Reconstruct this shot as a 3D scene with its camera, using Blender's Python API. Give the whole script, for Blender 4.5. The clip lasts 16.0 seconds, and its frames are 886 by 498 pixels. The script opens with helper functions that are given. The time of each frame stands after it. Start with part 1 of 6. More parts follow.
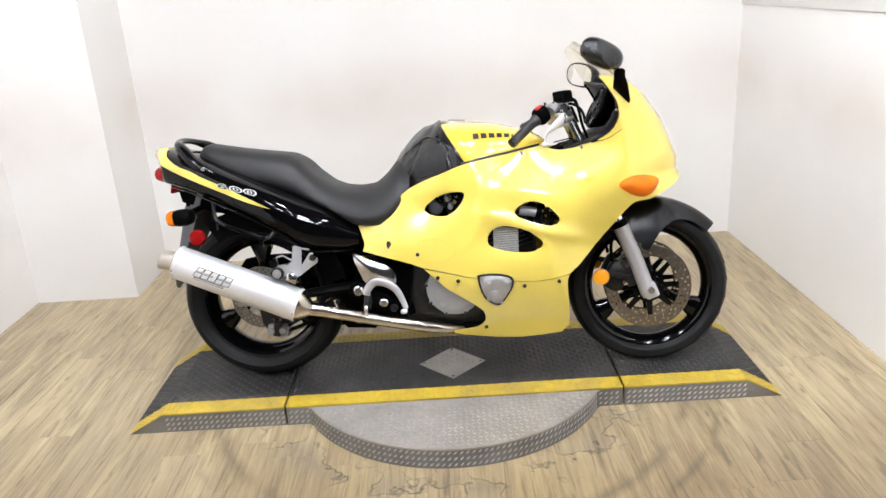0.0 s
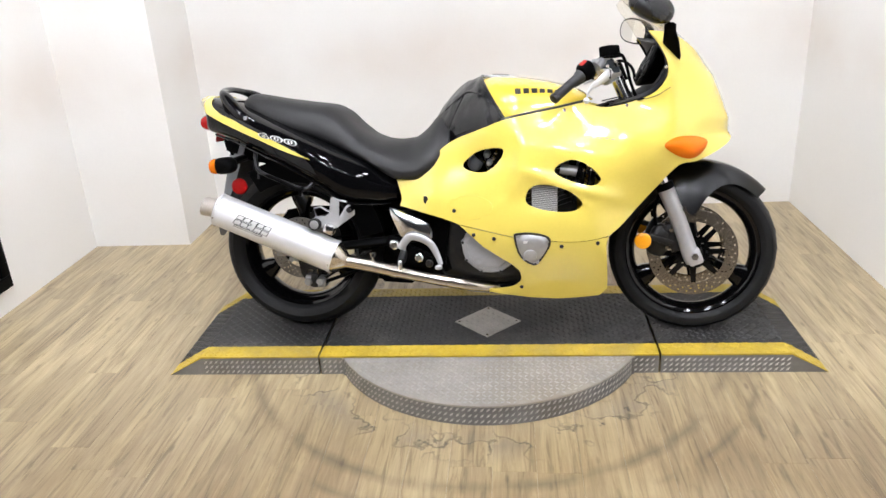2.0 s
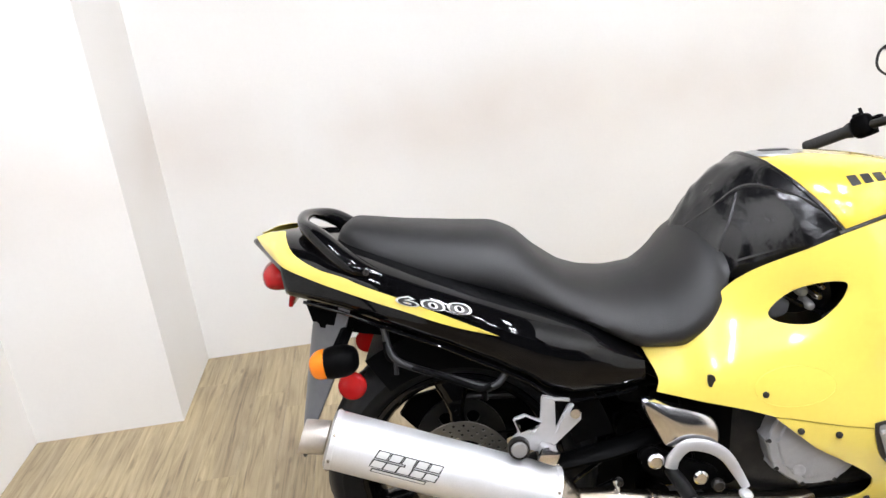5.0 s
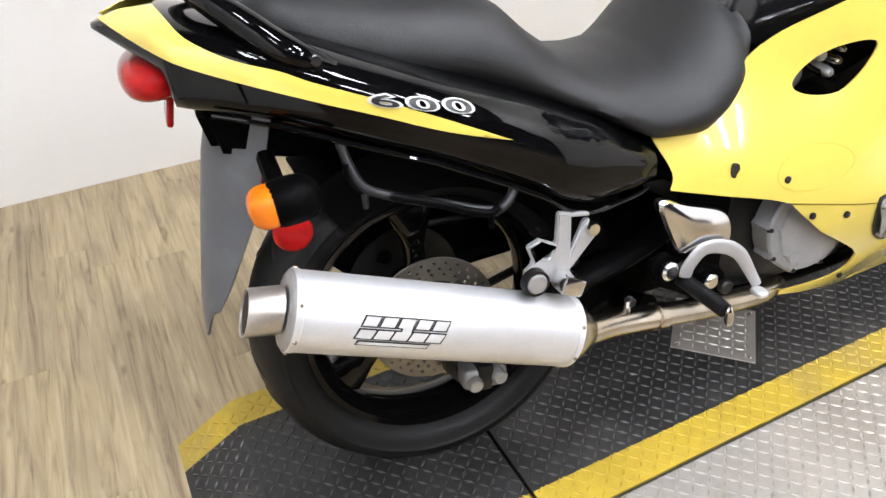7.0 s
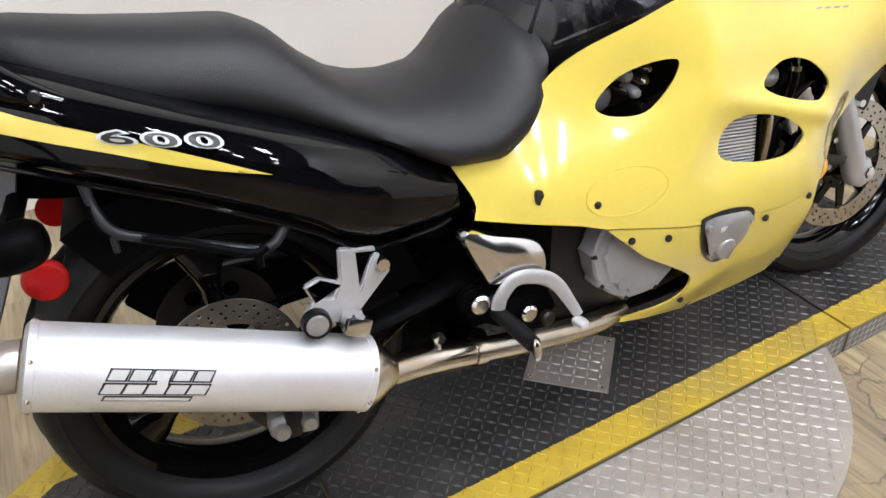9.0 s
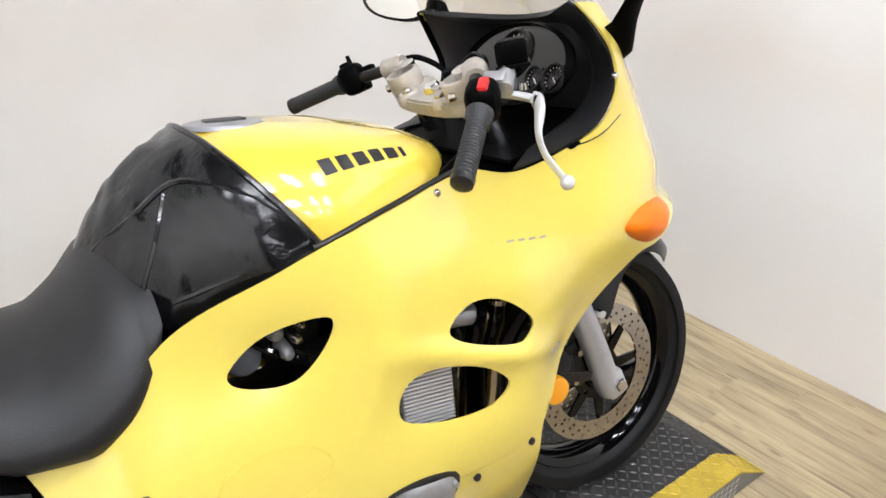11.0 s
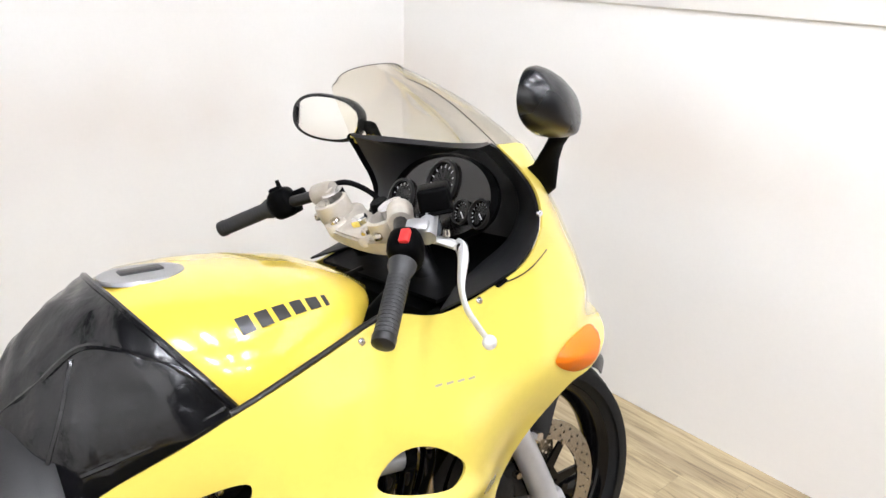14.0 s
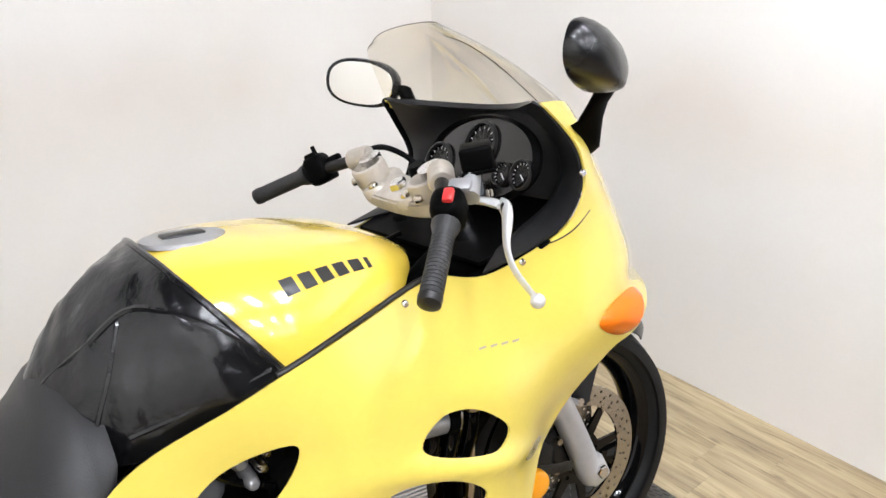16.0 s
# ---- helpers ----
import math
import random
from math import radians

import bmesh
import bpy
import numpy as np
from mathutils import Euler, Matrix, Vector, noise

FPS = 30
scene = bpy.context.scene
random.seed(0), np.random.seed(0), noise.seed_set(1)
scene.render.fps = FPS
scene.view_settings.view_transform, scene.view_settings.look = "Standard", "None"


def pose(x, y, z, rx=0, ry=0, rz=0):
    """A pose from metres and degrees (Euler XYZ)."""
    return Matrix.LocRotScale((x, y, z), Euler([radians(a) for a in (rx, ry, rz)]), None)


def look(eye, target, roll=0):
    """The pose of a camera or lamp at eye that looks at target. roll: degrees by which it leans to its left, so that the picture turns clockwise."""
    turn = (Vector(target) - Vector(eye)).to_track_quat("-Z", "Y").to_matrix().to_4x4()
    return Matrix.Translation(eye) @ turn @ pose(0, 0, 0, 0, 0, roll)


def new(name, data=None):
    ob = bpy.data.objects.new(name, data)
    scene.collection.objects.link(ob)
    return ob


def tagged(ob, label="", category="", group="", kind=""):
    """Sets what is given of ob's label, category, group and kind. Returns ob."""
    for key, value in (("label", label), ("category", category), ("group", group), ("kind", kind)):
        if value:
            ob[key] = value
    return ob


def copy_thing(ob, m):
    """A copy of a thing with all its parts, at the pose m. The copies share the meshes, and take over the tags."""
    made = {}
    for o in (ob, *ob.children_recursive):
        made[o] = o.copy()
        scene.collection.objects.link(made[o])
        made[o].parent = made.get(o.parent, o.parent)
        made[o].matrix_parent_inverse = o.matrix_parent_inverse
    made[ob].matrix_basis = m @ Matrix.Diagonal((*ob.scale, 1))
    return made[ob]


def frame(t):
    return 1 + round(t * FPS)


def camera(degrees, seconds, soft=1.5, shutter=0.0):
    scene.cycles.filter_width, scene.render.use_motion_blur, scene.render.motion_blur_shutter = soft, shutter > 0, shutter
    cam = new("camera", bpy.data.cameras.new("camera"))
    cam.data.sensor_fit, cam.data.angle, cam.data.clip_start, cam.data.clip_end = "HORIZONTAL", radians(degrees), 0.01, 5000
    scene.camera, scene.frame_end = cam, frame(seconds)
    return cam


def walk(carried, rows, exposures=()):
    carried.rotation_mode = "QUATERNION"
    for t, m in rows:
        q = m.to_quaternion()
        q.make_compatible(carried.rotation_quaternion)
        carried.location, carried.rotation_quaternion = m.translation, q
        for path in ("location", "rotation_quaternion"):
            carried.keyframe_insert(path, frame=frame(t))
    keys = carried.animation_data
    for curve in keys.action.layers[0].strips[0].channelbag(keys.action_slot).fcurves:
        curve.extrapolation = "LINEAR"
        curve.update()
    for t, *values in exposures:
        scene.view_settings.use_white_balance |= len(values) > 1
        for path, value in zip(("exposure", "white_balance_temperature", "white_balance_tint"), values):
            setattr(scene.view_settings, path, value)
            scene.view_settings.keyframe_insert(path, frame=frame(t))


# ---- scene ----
cam = camera(61.1, 16.0)
PATH = [
    (0, (0.015, -2.567, 1.44), (0.006, -0.681, 0.775), -3.6),
    (0.5, (0.031, -2.567, 1.447), (0.076, -0.677, 0.794), -3.7),
    (1, (0.027, -2.573, 1.449), (0.028, -0.671, 0.83), -5.0),
    (1.5, (0.082, -2.562, 1.446), (-0.034, -0.682, 0.773), -1.1),
    (2, (0.104, -2.548, 1.401), (-0.076, -0.701, 0.656), -3.2),
    (2.5, (-0.064, -2.493, 1.428), (-0.24, -0.622, 0.742), -9.8),
    (3, (-0.222, -2.369, 1.434), (-0.343, -0.511, 0.704), -7.7),
    (3.5, (-0.348, -2.1, 1.433), (-0.518, -0.19, 0.865), -6.8),
    (3.7, (-0.405, -1.992, 1.45), (-0.577, -0.081, 0.886), -6.0),
    (5.8, (-0.984, -1.08, 1.402), (-0.559, 0.712, 0.623), -8.6),
    (6, (-1.038, -1.029, 1.42), (-0.528, 0.755, 0.674), -8.7),
    (6.5, (-1.064, -0.912, 1.341), (-0.448, 0.724, 0.372), -4.1),
    (7, (-1.076, -0.88, 1.245), (-0.384, 0.579, 0.066), -2.1),
    (7.5, (-1.107, -0.885, 1.197), (-0.424, 0.467, -0.109), 3.2),
    (8, (-1.127, -0.918, 1.173), (-0.415, 0.475, -0.073), -0.9),
    (8.5, (-1.031, -0.945, 1.194), (-0.236, 0.454, 0.007), -0.2),
    (9, (-0.797, -0.956, 1.213), (-0.023, 0.503, 0.086), -2.6),
    (9.5, (-0.61, -0.994, 1.255), (0.214, 0.454, 0.149), -0.5),
    (10, (-0.506, -0.945, 1.264), (0.456, 0.38, 0.115), 0.9),
    (10.2, (-0.459, -0.9, 1.26), (0.58, 0.416, 0.17), 2.2),
    (12.3, (-0.206, -0.861, 1.396), (0.923, 0.604, 0.636), 0.3),
    (12.5, (-0.199, -0.858, 1.403), (0.961, 0.585, 0.646), 0.1),
    (13, (-0.197, -0.842, 1.398), (1.015, 0.573, 0.672), 1.5),
    (13.5, (-0.22, -0.843, 1.406), (1.023, 0.542, 0.673), 1.4),
    (14, (-0.24, -0.845, 1.406), (0.988, 0.54, 0.648), 1.1),
    (14.5, (-0.245, -0.845, 1.402), (0.959, 0.582, 0.685), 0.9),
    (15, (-0.254, -0.828, 1.393), (0.914, 0.569, 0.565), 0.0),
    (15.5, (-0.254, -0.828, 1.391), (0.879, 0.607, 0.58), -0.4),
    (16, (-0.256, -0.822, 1.377), (0.909, 0.585, 0.564), -0.3),
]
walk(cam, [(t, look(eye, target, roll)) for t, eye, target, roll in PATH], exposures=[(0, 0.0), (3.7, 0.0), (6.5, 0.12), (8.5, -0.12), (9.3, -0.28), (10.2, -0.28), (12.4, 0.05), (14.5, 0.0), (16.0, -0.1)])

# ---- world, lamps ----
world = bpy.data.worlds.new("world")
scene.world = world
world.use_nodes = True
bg = world.node_tree.nodes["Background"]
bg.inputs[0].default_value, bg.inputs[1].default_value = (0.9, 0.95, 1.0, 1), 0.05


# ---- materials ----
def material(name, colour, rough=0.5, metal=0.0, coat=0.0, vary=0.12, scale=6.0, fine=90.0, bump=0.0, bump_scale=120.0, bump_deep=0.002,
             second=None, stain_shade=0.0, stain_shade_scale=1.5, stain_shade_colour=(0.2, 0.14, 0.09), tone=0.0, rough_vary=0.08, spec=0.5):
    """A surface with two scales of variation: broad patches and fine grain; bump for relief, tone for piece-to-piece change."""
    m = bpy.data.materials.new(name)
    m.use_nodes = True
    nt = m.node_tree
    N, L = nt.nodes, nt.links
    b = N["Principled BSDF"]
    b.inputs["Metallic"].default_value = metal
    b.inputs["Coat Weight"].default_value = coat
    b.inputs["Coat Roughness"].default_value = 0.04
    b.inputs["Specular IOR Level"].default_value = spec
    tc = N.new("ShaderNodeTexCoord")

    def noise_tex(s, detail=4.0):
        n = N.new("ShaderNodeTexNoise")
        n.inputs["Scale"].default_value, n.inputs["Detail"].default_value = s, detail
        L.new(tc.outputs["Object"], n.inputs["Vector"])
        return n

    broad, grain = noise_tex(scale), noise_tex(fine, 6.0)
    mix = N.new("ShaderNodeMix")
    mix.data_type = "RGBA"
    c = Vector(colour)
    second = Vector(second) if second else c * (1 - vary)
    mix.inputs["A"].default_value, mix.inputs["B"].default_value = (*c, 1), (*second, 1)
    ramp = N.new("ShaderNodeMapRange")
    ramp.inputs["From Min"].default_value, ramp.inputs["From Max"].default_value = 0.3, 0.7
    L.new(broad.outputs["Fac"], ramp.inputs["Value"])
    L.new(ramp.outputs["Result"], mix.inputs["Factor"])
    last = mix.outputs["Result"]
    g = N.new("ShaderNodeHueSaturation")
    gm = N.new("ShaderNodeMapRange")
    gm.inputs["To Min"].default_value, gm.inputs["To Max"].default_value = 1 - vary * 0.7, 1 + vary * 0.7
    L.new(grain.outputs["Fac"], gm.inputs["Value"])
    L.new(gm.outputs["Result"], g.inputs["Value"])
    L.new(last, g.inputs["Color"])
    last = g.outputs["Color"]
    if stain_shade:
        s = noise_tex(stain_shade_scale, 3.0)
        sm = N.new("ShaderNodeMapRange")
        sm.inputs["From Min"].default_value, sm.inputs["From Max"].default_value = 0.5, 0.72
        sm.inputs["To Max"].default_value = stain_shade
        L.new(s.outputs["Fac"], sm.inputs["Value"])
        mx = N.new("ShaderNodeMix")
        mx.data_type = "RGBA"
        mx.inputs["B"].default_value = (*stain_shade_colour, 1)
        L.new(last, mx.inputs["A"])
        L.new(sm.outputs["Result"], mx.inputs["Factor"])
        last = mx.outputs["Result"]
    if tone:
        oi = N.new("ShaderNodeObjectInfo")
        tm = N.new("ShaderNodeMapRange")
        tm.inputs["To Min"].default_value, tm.inputs["To Max"].default_value = 1 - tone, 1 + tone
        L.new(oi.outputs["Random"], tm.inputs["Value"])
        h = N.new("ShaderNodeHueSaturation")
        L.new(tm.outputs["Result"], h.inputs["Value"])
        L.new(last, h.inputs["Color"])
        last = h.outputs["Color"]
    L.new(last, b.inputs["Base Color"])
    rm = N.new("ShaderNodeMapRange")
    rm.inputs["To Min"].default_value, rm.inputs["To Max"].default_value = max(0.02, rough - rough_vary), min(1, rough + rough_vary)
    L.new(broad.outputs["Fac"], rm.inputs["Value"])
    L.new(rm.outputs["Result"], b.inputs["Roughness"])
    if bump:
        bt = noise_tex(bump_scale, 5.0)
        bn = N.new("ShaderNodeBump")
        bn.inputs["Strength"].default_value, bn.inputs["Distance"].default_value = bump, bump_deep
        L.new(bt.outputs["Fac"], bn.inputs["Height"])
        L.new(bn.outputs["Normal"], b.inputs["Normal"])
    return m


def glassy(name, colour, rough=0.05, transmission=1.0, alpha=1.0):
    m = material(name, colour, rough, vary=0.02, rough_vary=0.02)
    b = m.node_tree.nodes["Principled BSDF"]
    b.inputs["Transmission Weight"].default_value = transmission
    b.inputs["Alpha"].default_value = alpha
    b.inputs["IOR"].default_value = 1.3
    return m


YELLOW = material("yellow_paint", (0.75, 0.60, 0.112), 0.22, coat=1.0, vary=0.05, scale=3, rough_vary=0.04, stain_shade=0.10, stain_shade_scale=9, stain_shade_colour=(0.75, 0.57, 0.12))
TANK_YELLOW = material("tank_paint", (0.75, 0.545, 0.066), 0.22, coat=0.8, vary=0.05, scale=3, rough_vary=0.04)
BLACK_PAINT = material("black_gloss_paint", (0.0022, 0.0022, 0.0025), 0.045, coat=0.0, vary=0.2, scale=5, rough_vary=0.02, spec=0.26)
BLACK_PLASTIC = material("black_plastic", (0.0018, 0.0018, 0.0019), 0.45, vary=0.25, scale=8, bump=0.15, bump_scale=400, spec=0.03)
GREY_PLASTIC = material("grey_plastic", (0.10, 0.105, 0.115), 0.45, vary=0.15, scale=7, stain_shade=0.2, stain_shade_scale=12, stain_shade_colour=(0.25, 0.25, 0.25))
BOWL_PLASTIC = material("cockpit_plastic", (0.013, 0.013, 0.014), 0.42, vary=0.15, scale=6, bump=0.1, bump_scale=300, spec=0.3)
SEAT_VINYL = material("seat_vinyl", (0.0115, 0.0113, 0.0118), 0.5, vary=0.25, scale=5, bump=0.35, bump_scale=520, stain_shade=0.35, stain_shade_scale=4, stain_shade_colour=(0.015, 0.0135, 0.0125), spec=0.42)
LEATHER = material("black_leather", (0.0045, 0.0045, 0.0052), 0.22, vary=0.3, scale=9, bump=0.5, bump_scale=14, bump_deep=0.012, stain_shade=0.08, stain_shade_scale=14, stain_shade_colour=(0.02, 0.02, 0.022), spec=0.5, rough_vary=0.12)
RUBBER = material("tyre_rubber", (0.008, 0.0081, 0.0083), 0.5, vary=0.3, scale=9, bump=0.2, bump_scale=200, stain_shade=0.25, stain_shade_scale=7, stain_shade_colour=(0.017, 0.016, 0.0155), spec=0.2)
RIM_BLACK = material("rim_black", (0.0024, 0.0024, 0.0026), 0.07, coat=0.0, vary=0.2, spec=0.32)
ALU = material("brushed_aluminium", (0.80, 0.80, 0.81), 0.5, metal=0.65, vary=0.08, scale=12, fine=300, bump=0.1, bump_scale=300, stain_shade=0.2, stain_shade_scale=10, stain_shade_colour=(0.5, 0.48, 0.44))
CAST_ALU = material("cast_aluminium", (0.42, 0.42, 0.42), 0.45, metal=0.7, vary=0.15, scale=14, bump=0.3, bump_scale=300)
DULL_ALU = material("dull_cast_aluminium", (0.50, 0.46, 0.40), 0.5, metal=0.35, vary=0.2, scale=20, bump=0.3, bump_scale=250, stain_shade=0.4, stain_shade_scale=25, stain_shade_colour=(0.30, 0.25, 0.19))
SILVER_PAINT = material("silver_paint", (0.50, 0.50, 0.505), 0.38, metal=0.5, vary=0.1, scale=10)
TIP_STEEL = material("dull_steel", (0.56, 0.52, 0.47), 0.38, metal=0.85, vary=0.2, scale=14, stain_shade=0.4, stain_shade_scale=12, stain_shade_colour=(0.40, 0.31, 0.21))
STEEL = material("stainless_steel", (0.58, 0.53, 0.46), 0.22, metal=1.0, vary=0.2, scale=14, stain_shade=0.4, stain_shade_scale=9, stain_shade_colour=(0.45, 0.33, 0.20))
CHROME = material("chrome", (0.80, 0.80, 0.81), 0.16, metal=1.0, vary=0.03, rough_vary=0.03)
ROTOR_STEEL = material("rotor_steel", (0.50, 0.46, 0.40), 0.24, metal=1.0, vary=0.15, scale=14, fine=200)
# rear rotor: the same steel with the tail's shade put into its colour
SHADED_ROTOR = material("shaded_rotor_steel", (0.27, 0.25, 0.215), 0.30, metal=0.8, vary=0.2, scale=14, fine=200)
GRIP_RUBBER = material("grip_rubber", (0.026, 0.026, 0.027), 0.5, vary=0.3, scale=30, bump=0.3, bump_scale=300, spec=0.4)
GUARD_PLASTIC = material("satin_black_plastic", (0.007, 0.007, 0.0074), 0.24, vary=0.2, scale=9, spec=0.6, rough_vary=0.05)
MIRROR_SHELL = material("mirror_shell", (0.008, 0.008, 0.0085), 0.26, vary=0.3, scale=14, rough_vary=0.1, spec=0.45)
MUDGUARD_BLACK = material("mudguard_black", (0.005, 0.005, 0.0055), 0.22, vary=0.2, scale=9, spec=0.34, rough_vary=0.05)
SMOKE = material("smoked_plastic", (0.075, 0.085, 0.10), 0.22, vary=0.25, scale=16)
DARK_METAL = material("dark_metal", (0.013, 0.0125, 0.012), 0.38, metal=0.3, vary=0.35, scale=14, bump=0.3, bump_scale=160, stain_shade=0.4, stain_shade_scale=18, stain_shade_colour=(0.045, 0.04, 0.034))
AMBER = glassy("amber_lens", (1.0, 0.25, 0.01), 0.15, 0.35)
RED_LENS = glassy("red_lens", (0.50, 0.010, 0.010), 0.12, 0.3)
ORANGE_REFLECTOR = material("orange_reflector", (0.95, 0.38, 0.01), 0.2, coat=0.6, vary=0.1, fine=400)
SCREEN = glassy("smoked_screen", (0.975, 0.945, 0.87), 0.05, 1.0)
CLEAR = glassy("clear_lens", (0.92, 0.92, 0.9), 0.06, 0.9)
MIRROR = material("mirror_glass", (0.85, 0.83, 0.78), 0.02, metal=1.0, vary=0.01, rough_vary=0.01)
DIAL = material("dial_face", (0.006, 0.005, 0.0045), 0.16, coat=0.0, vary=0.2, fine=200)
ENGINE_GREY = material("grey_engine_paint", (0.33, 0.33, 0.335), 0.42, metal=0.25, vary=0.12, scale=14, bump=0.2, bump_scale=260)
WORN_MARK = material("worn_mark", (0.40, 0.37, 0.26), 0.5, vary=0.3, fine=300)
DIAL_LIGHT = material("dial_marks", (0.55, 0.55, 0.55), 0.4, vary=0.1)
RED_PLASTIC = material("red_plastic", (0.6, 0.02, 0.02), 0.4)
DECAL_BLACK = material("decal_black", (0.015, 0.014, 0.012), 0.35, vary=0.2)
DECAL_SILVER = material("decal_silver", (0.62, 0.62, 0.60), 0.3, vary=0.1)
# the tan patches put the light's falloff into the wall colour
WALL = material("white_wall_paint", (0.83, 0.815, 0.785), 0.75, vary=0.03, scale=1.2, bump=0.12, bump_scale=70, stain_shade=0.16, stain_shade_scale=0.9, stain_shade_colour=(0.70, 0.60, 0.51), rough_vary=0.1)


def paint_wall_shade(m):
    """Paints an uneven brown band of shade into the wall colour at hip height."""
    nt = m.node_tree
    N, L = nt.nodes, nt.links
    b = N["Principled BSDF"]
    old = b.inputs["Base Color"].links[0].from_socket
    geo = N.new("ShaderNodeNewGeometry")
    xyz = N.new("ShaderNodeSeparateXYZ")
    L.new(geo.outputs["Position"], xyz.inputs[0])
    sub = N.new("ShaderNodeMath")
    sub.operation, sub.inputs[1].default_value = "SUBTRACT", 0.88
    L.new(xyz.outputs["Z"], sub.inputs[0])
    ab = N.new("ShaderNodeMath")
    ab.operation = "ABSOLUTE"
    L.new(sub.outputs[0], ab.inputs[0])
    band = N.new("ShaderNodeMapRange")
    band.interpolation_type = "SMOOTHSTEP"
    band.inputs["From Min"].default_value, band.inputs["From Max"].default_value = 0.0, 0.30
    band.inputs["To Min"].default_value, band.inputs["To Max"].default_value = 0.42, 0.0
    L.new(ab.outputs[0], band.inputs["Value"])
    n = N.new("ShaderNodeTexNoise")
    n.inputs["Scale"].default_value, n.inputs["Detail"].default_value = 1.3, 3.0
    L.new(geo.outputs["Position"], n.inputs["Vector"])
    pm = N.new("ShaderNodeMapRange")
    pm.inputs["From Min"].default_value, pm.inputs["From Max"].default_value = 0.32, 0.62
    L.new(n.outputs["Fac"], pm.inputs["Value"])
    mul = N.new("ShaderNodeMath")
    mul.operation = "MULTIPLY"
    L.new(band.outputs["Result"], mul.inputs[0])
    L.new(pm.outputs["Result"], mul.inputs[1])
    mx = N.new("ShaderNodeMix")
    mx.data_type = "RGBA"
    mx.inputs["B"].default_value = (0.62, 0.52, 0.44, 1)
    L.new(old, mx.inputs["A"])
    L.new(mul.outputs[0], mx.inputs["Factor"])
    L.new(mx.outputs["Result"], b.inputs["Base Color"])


paint_wall_shade(WALL)
HALL = material("dark_hall_paint", (0.035, 0.035, 0.038), 0.85, vary=0.2, scale=2)
TREAD_BLACK = material("black_tread_plate", (0.026, 0.0255, 0.025), 0.5, metal=0.2, vary=0.35, scale=7, fine=60, stain_shade=0.4, stain_shade_scale=5, stain_shade_colour=(0.10, 0.09, 0.08))
TREAD_YELLOW = material("yellow_tread_paint", (0.50, 0.355, 0.030), 0.5, vary=0.2, scale=10, fine=50, stain_shade=0.5, stain_shade_scale=6, stain_shade_colour=(0.25, 0.19, 0.09))
TREAD_METAL = material("bare_tread_plate", (0.46, 0.43, 0.385), 0.44, metal=0.55, vary=0.2, scale=6, fine=60, stain_shade=0.35, stain_shade_scale=5, stain_shade_colour=(0.28, 0.23, 0.17))
TREAD_DULL = material("dull_tread_plate", (0.24, 0.235, 0.225), 0.48, metal=0.4, vary=0.25, scale=6, fine=60, stain_shade=0.5, stain_shade_scale=5, stain_shade_colour=(0.13, 0.11, 0.085))
TREAD_BRIGHT = material("bright_tread_lug", (0.50, 0.475, 0.44), 0.42, metal=0.55, vary=0.25, scale=12, fine=120)
TREAD_WORN = material("worn_tread_lug", (0.07, 0.069, 0.067), 0.42, metal=0.4, vary=0.4, scale=9, fine=120, stain_shade=0.7, stain_shade_scale=7, stain_shade_colour=(0.035, 0.034, 0.033))
HALL_FLOOR = material("hall_floor", (0.36, 0.28, 0.19), 0.45, vary=0.25, scale=3)
GAP = material("dark_gap", (0.012, 0.011, 0.01), 0.8)
LAMP = bpy.data.materials.new("lamp_diffuser")
LAMP.use_nodes = True
LAMP.node_tree.nodes["Principled BSDF"].inputs["Emission Color"].default_value = (0.93, 0.955, 1.04, 1)
LAMP.node_tree.nodes["Principled BSDF"].inputs["Emission Strength"].default_value = 190.0


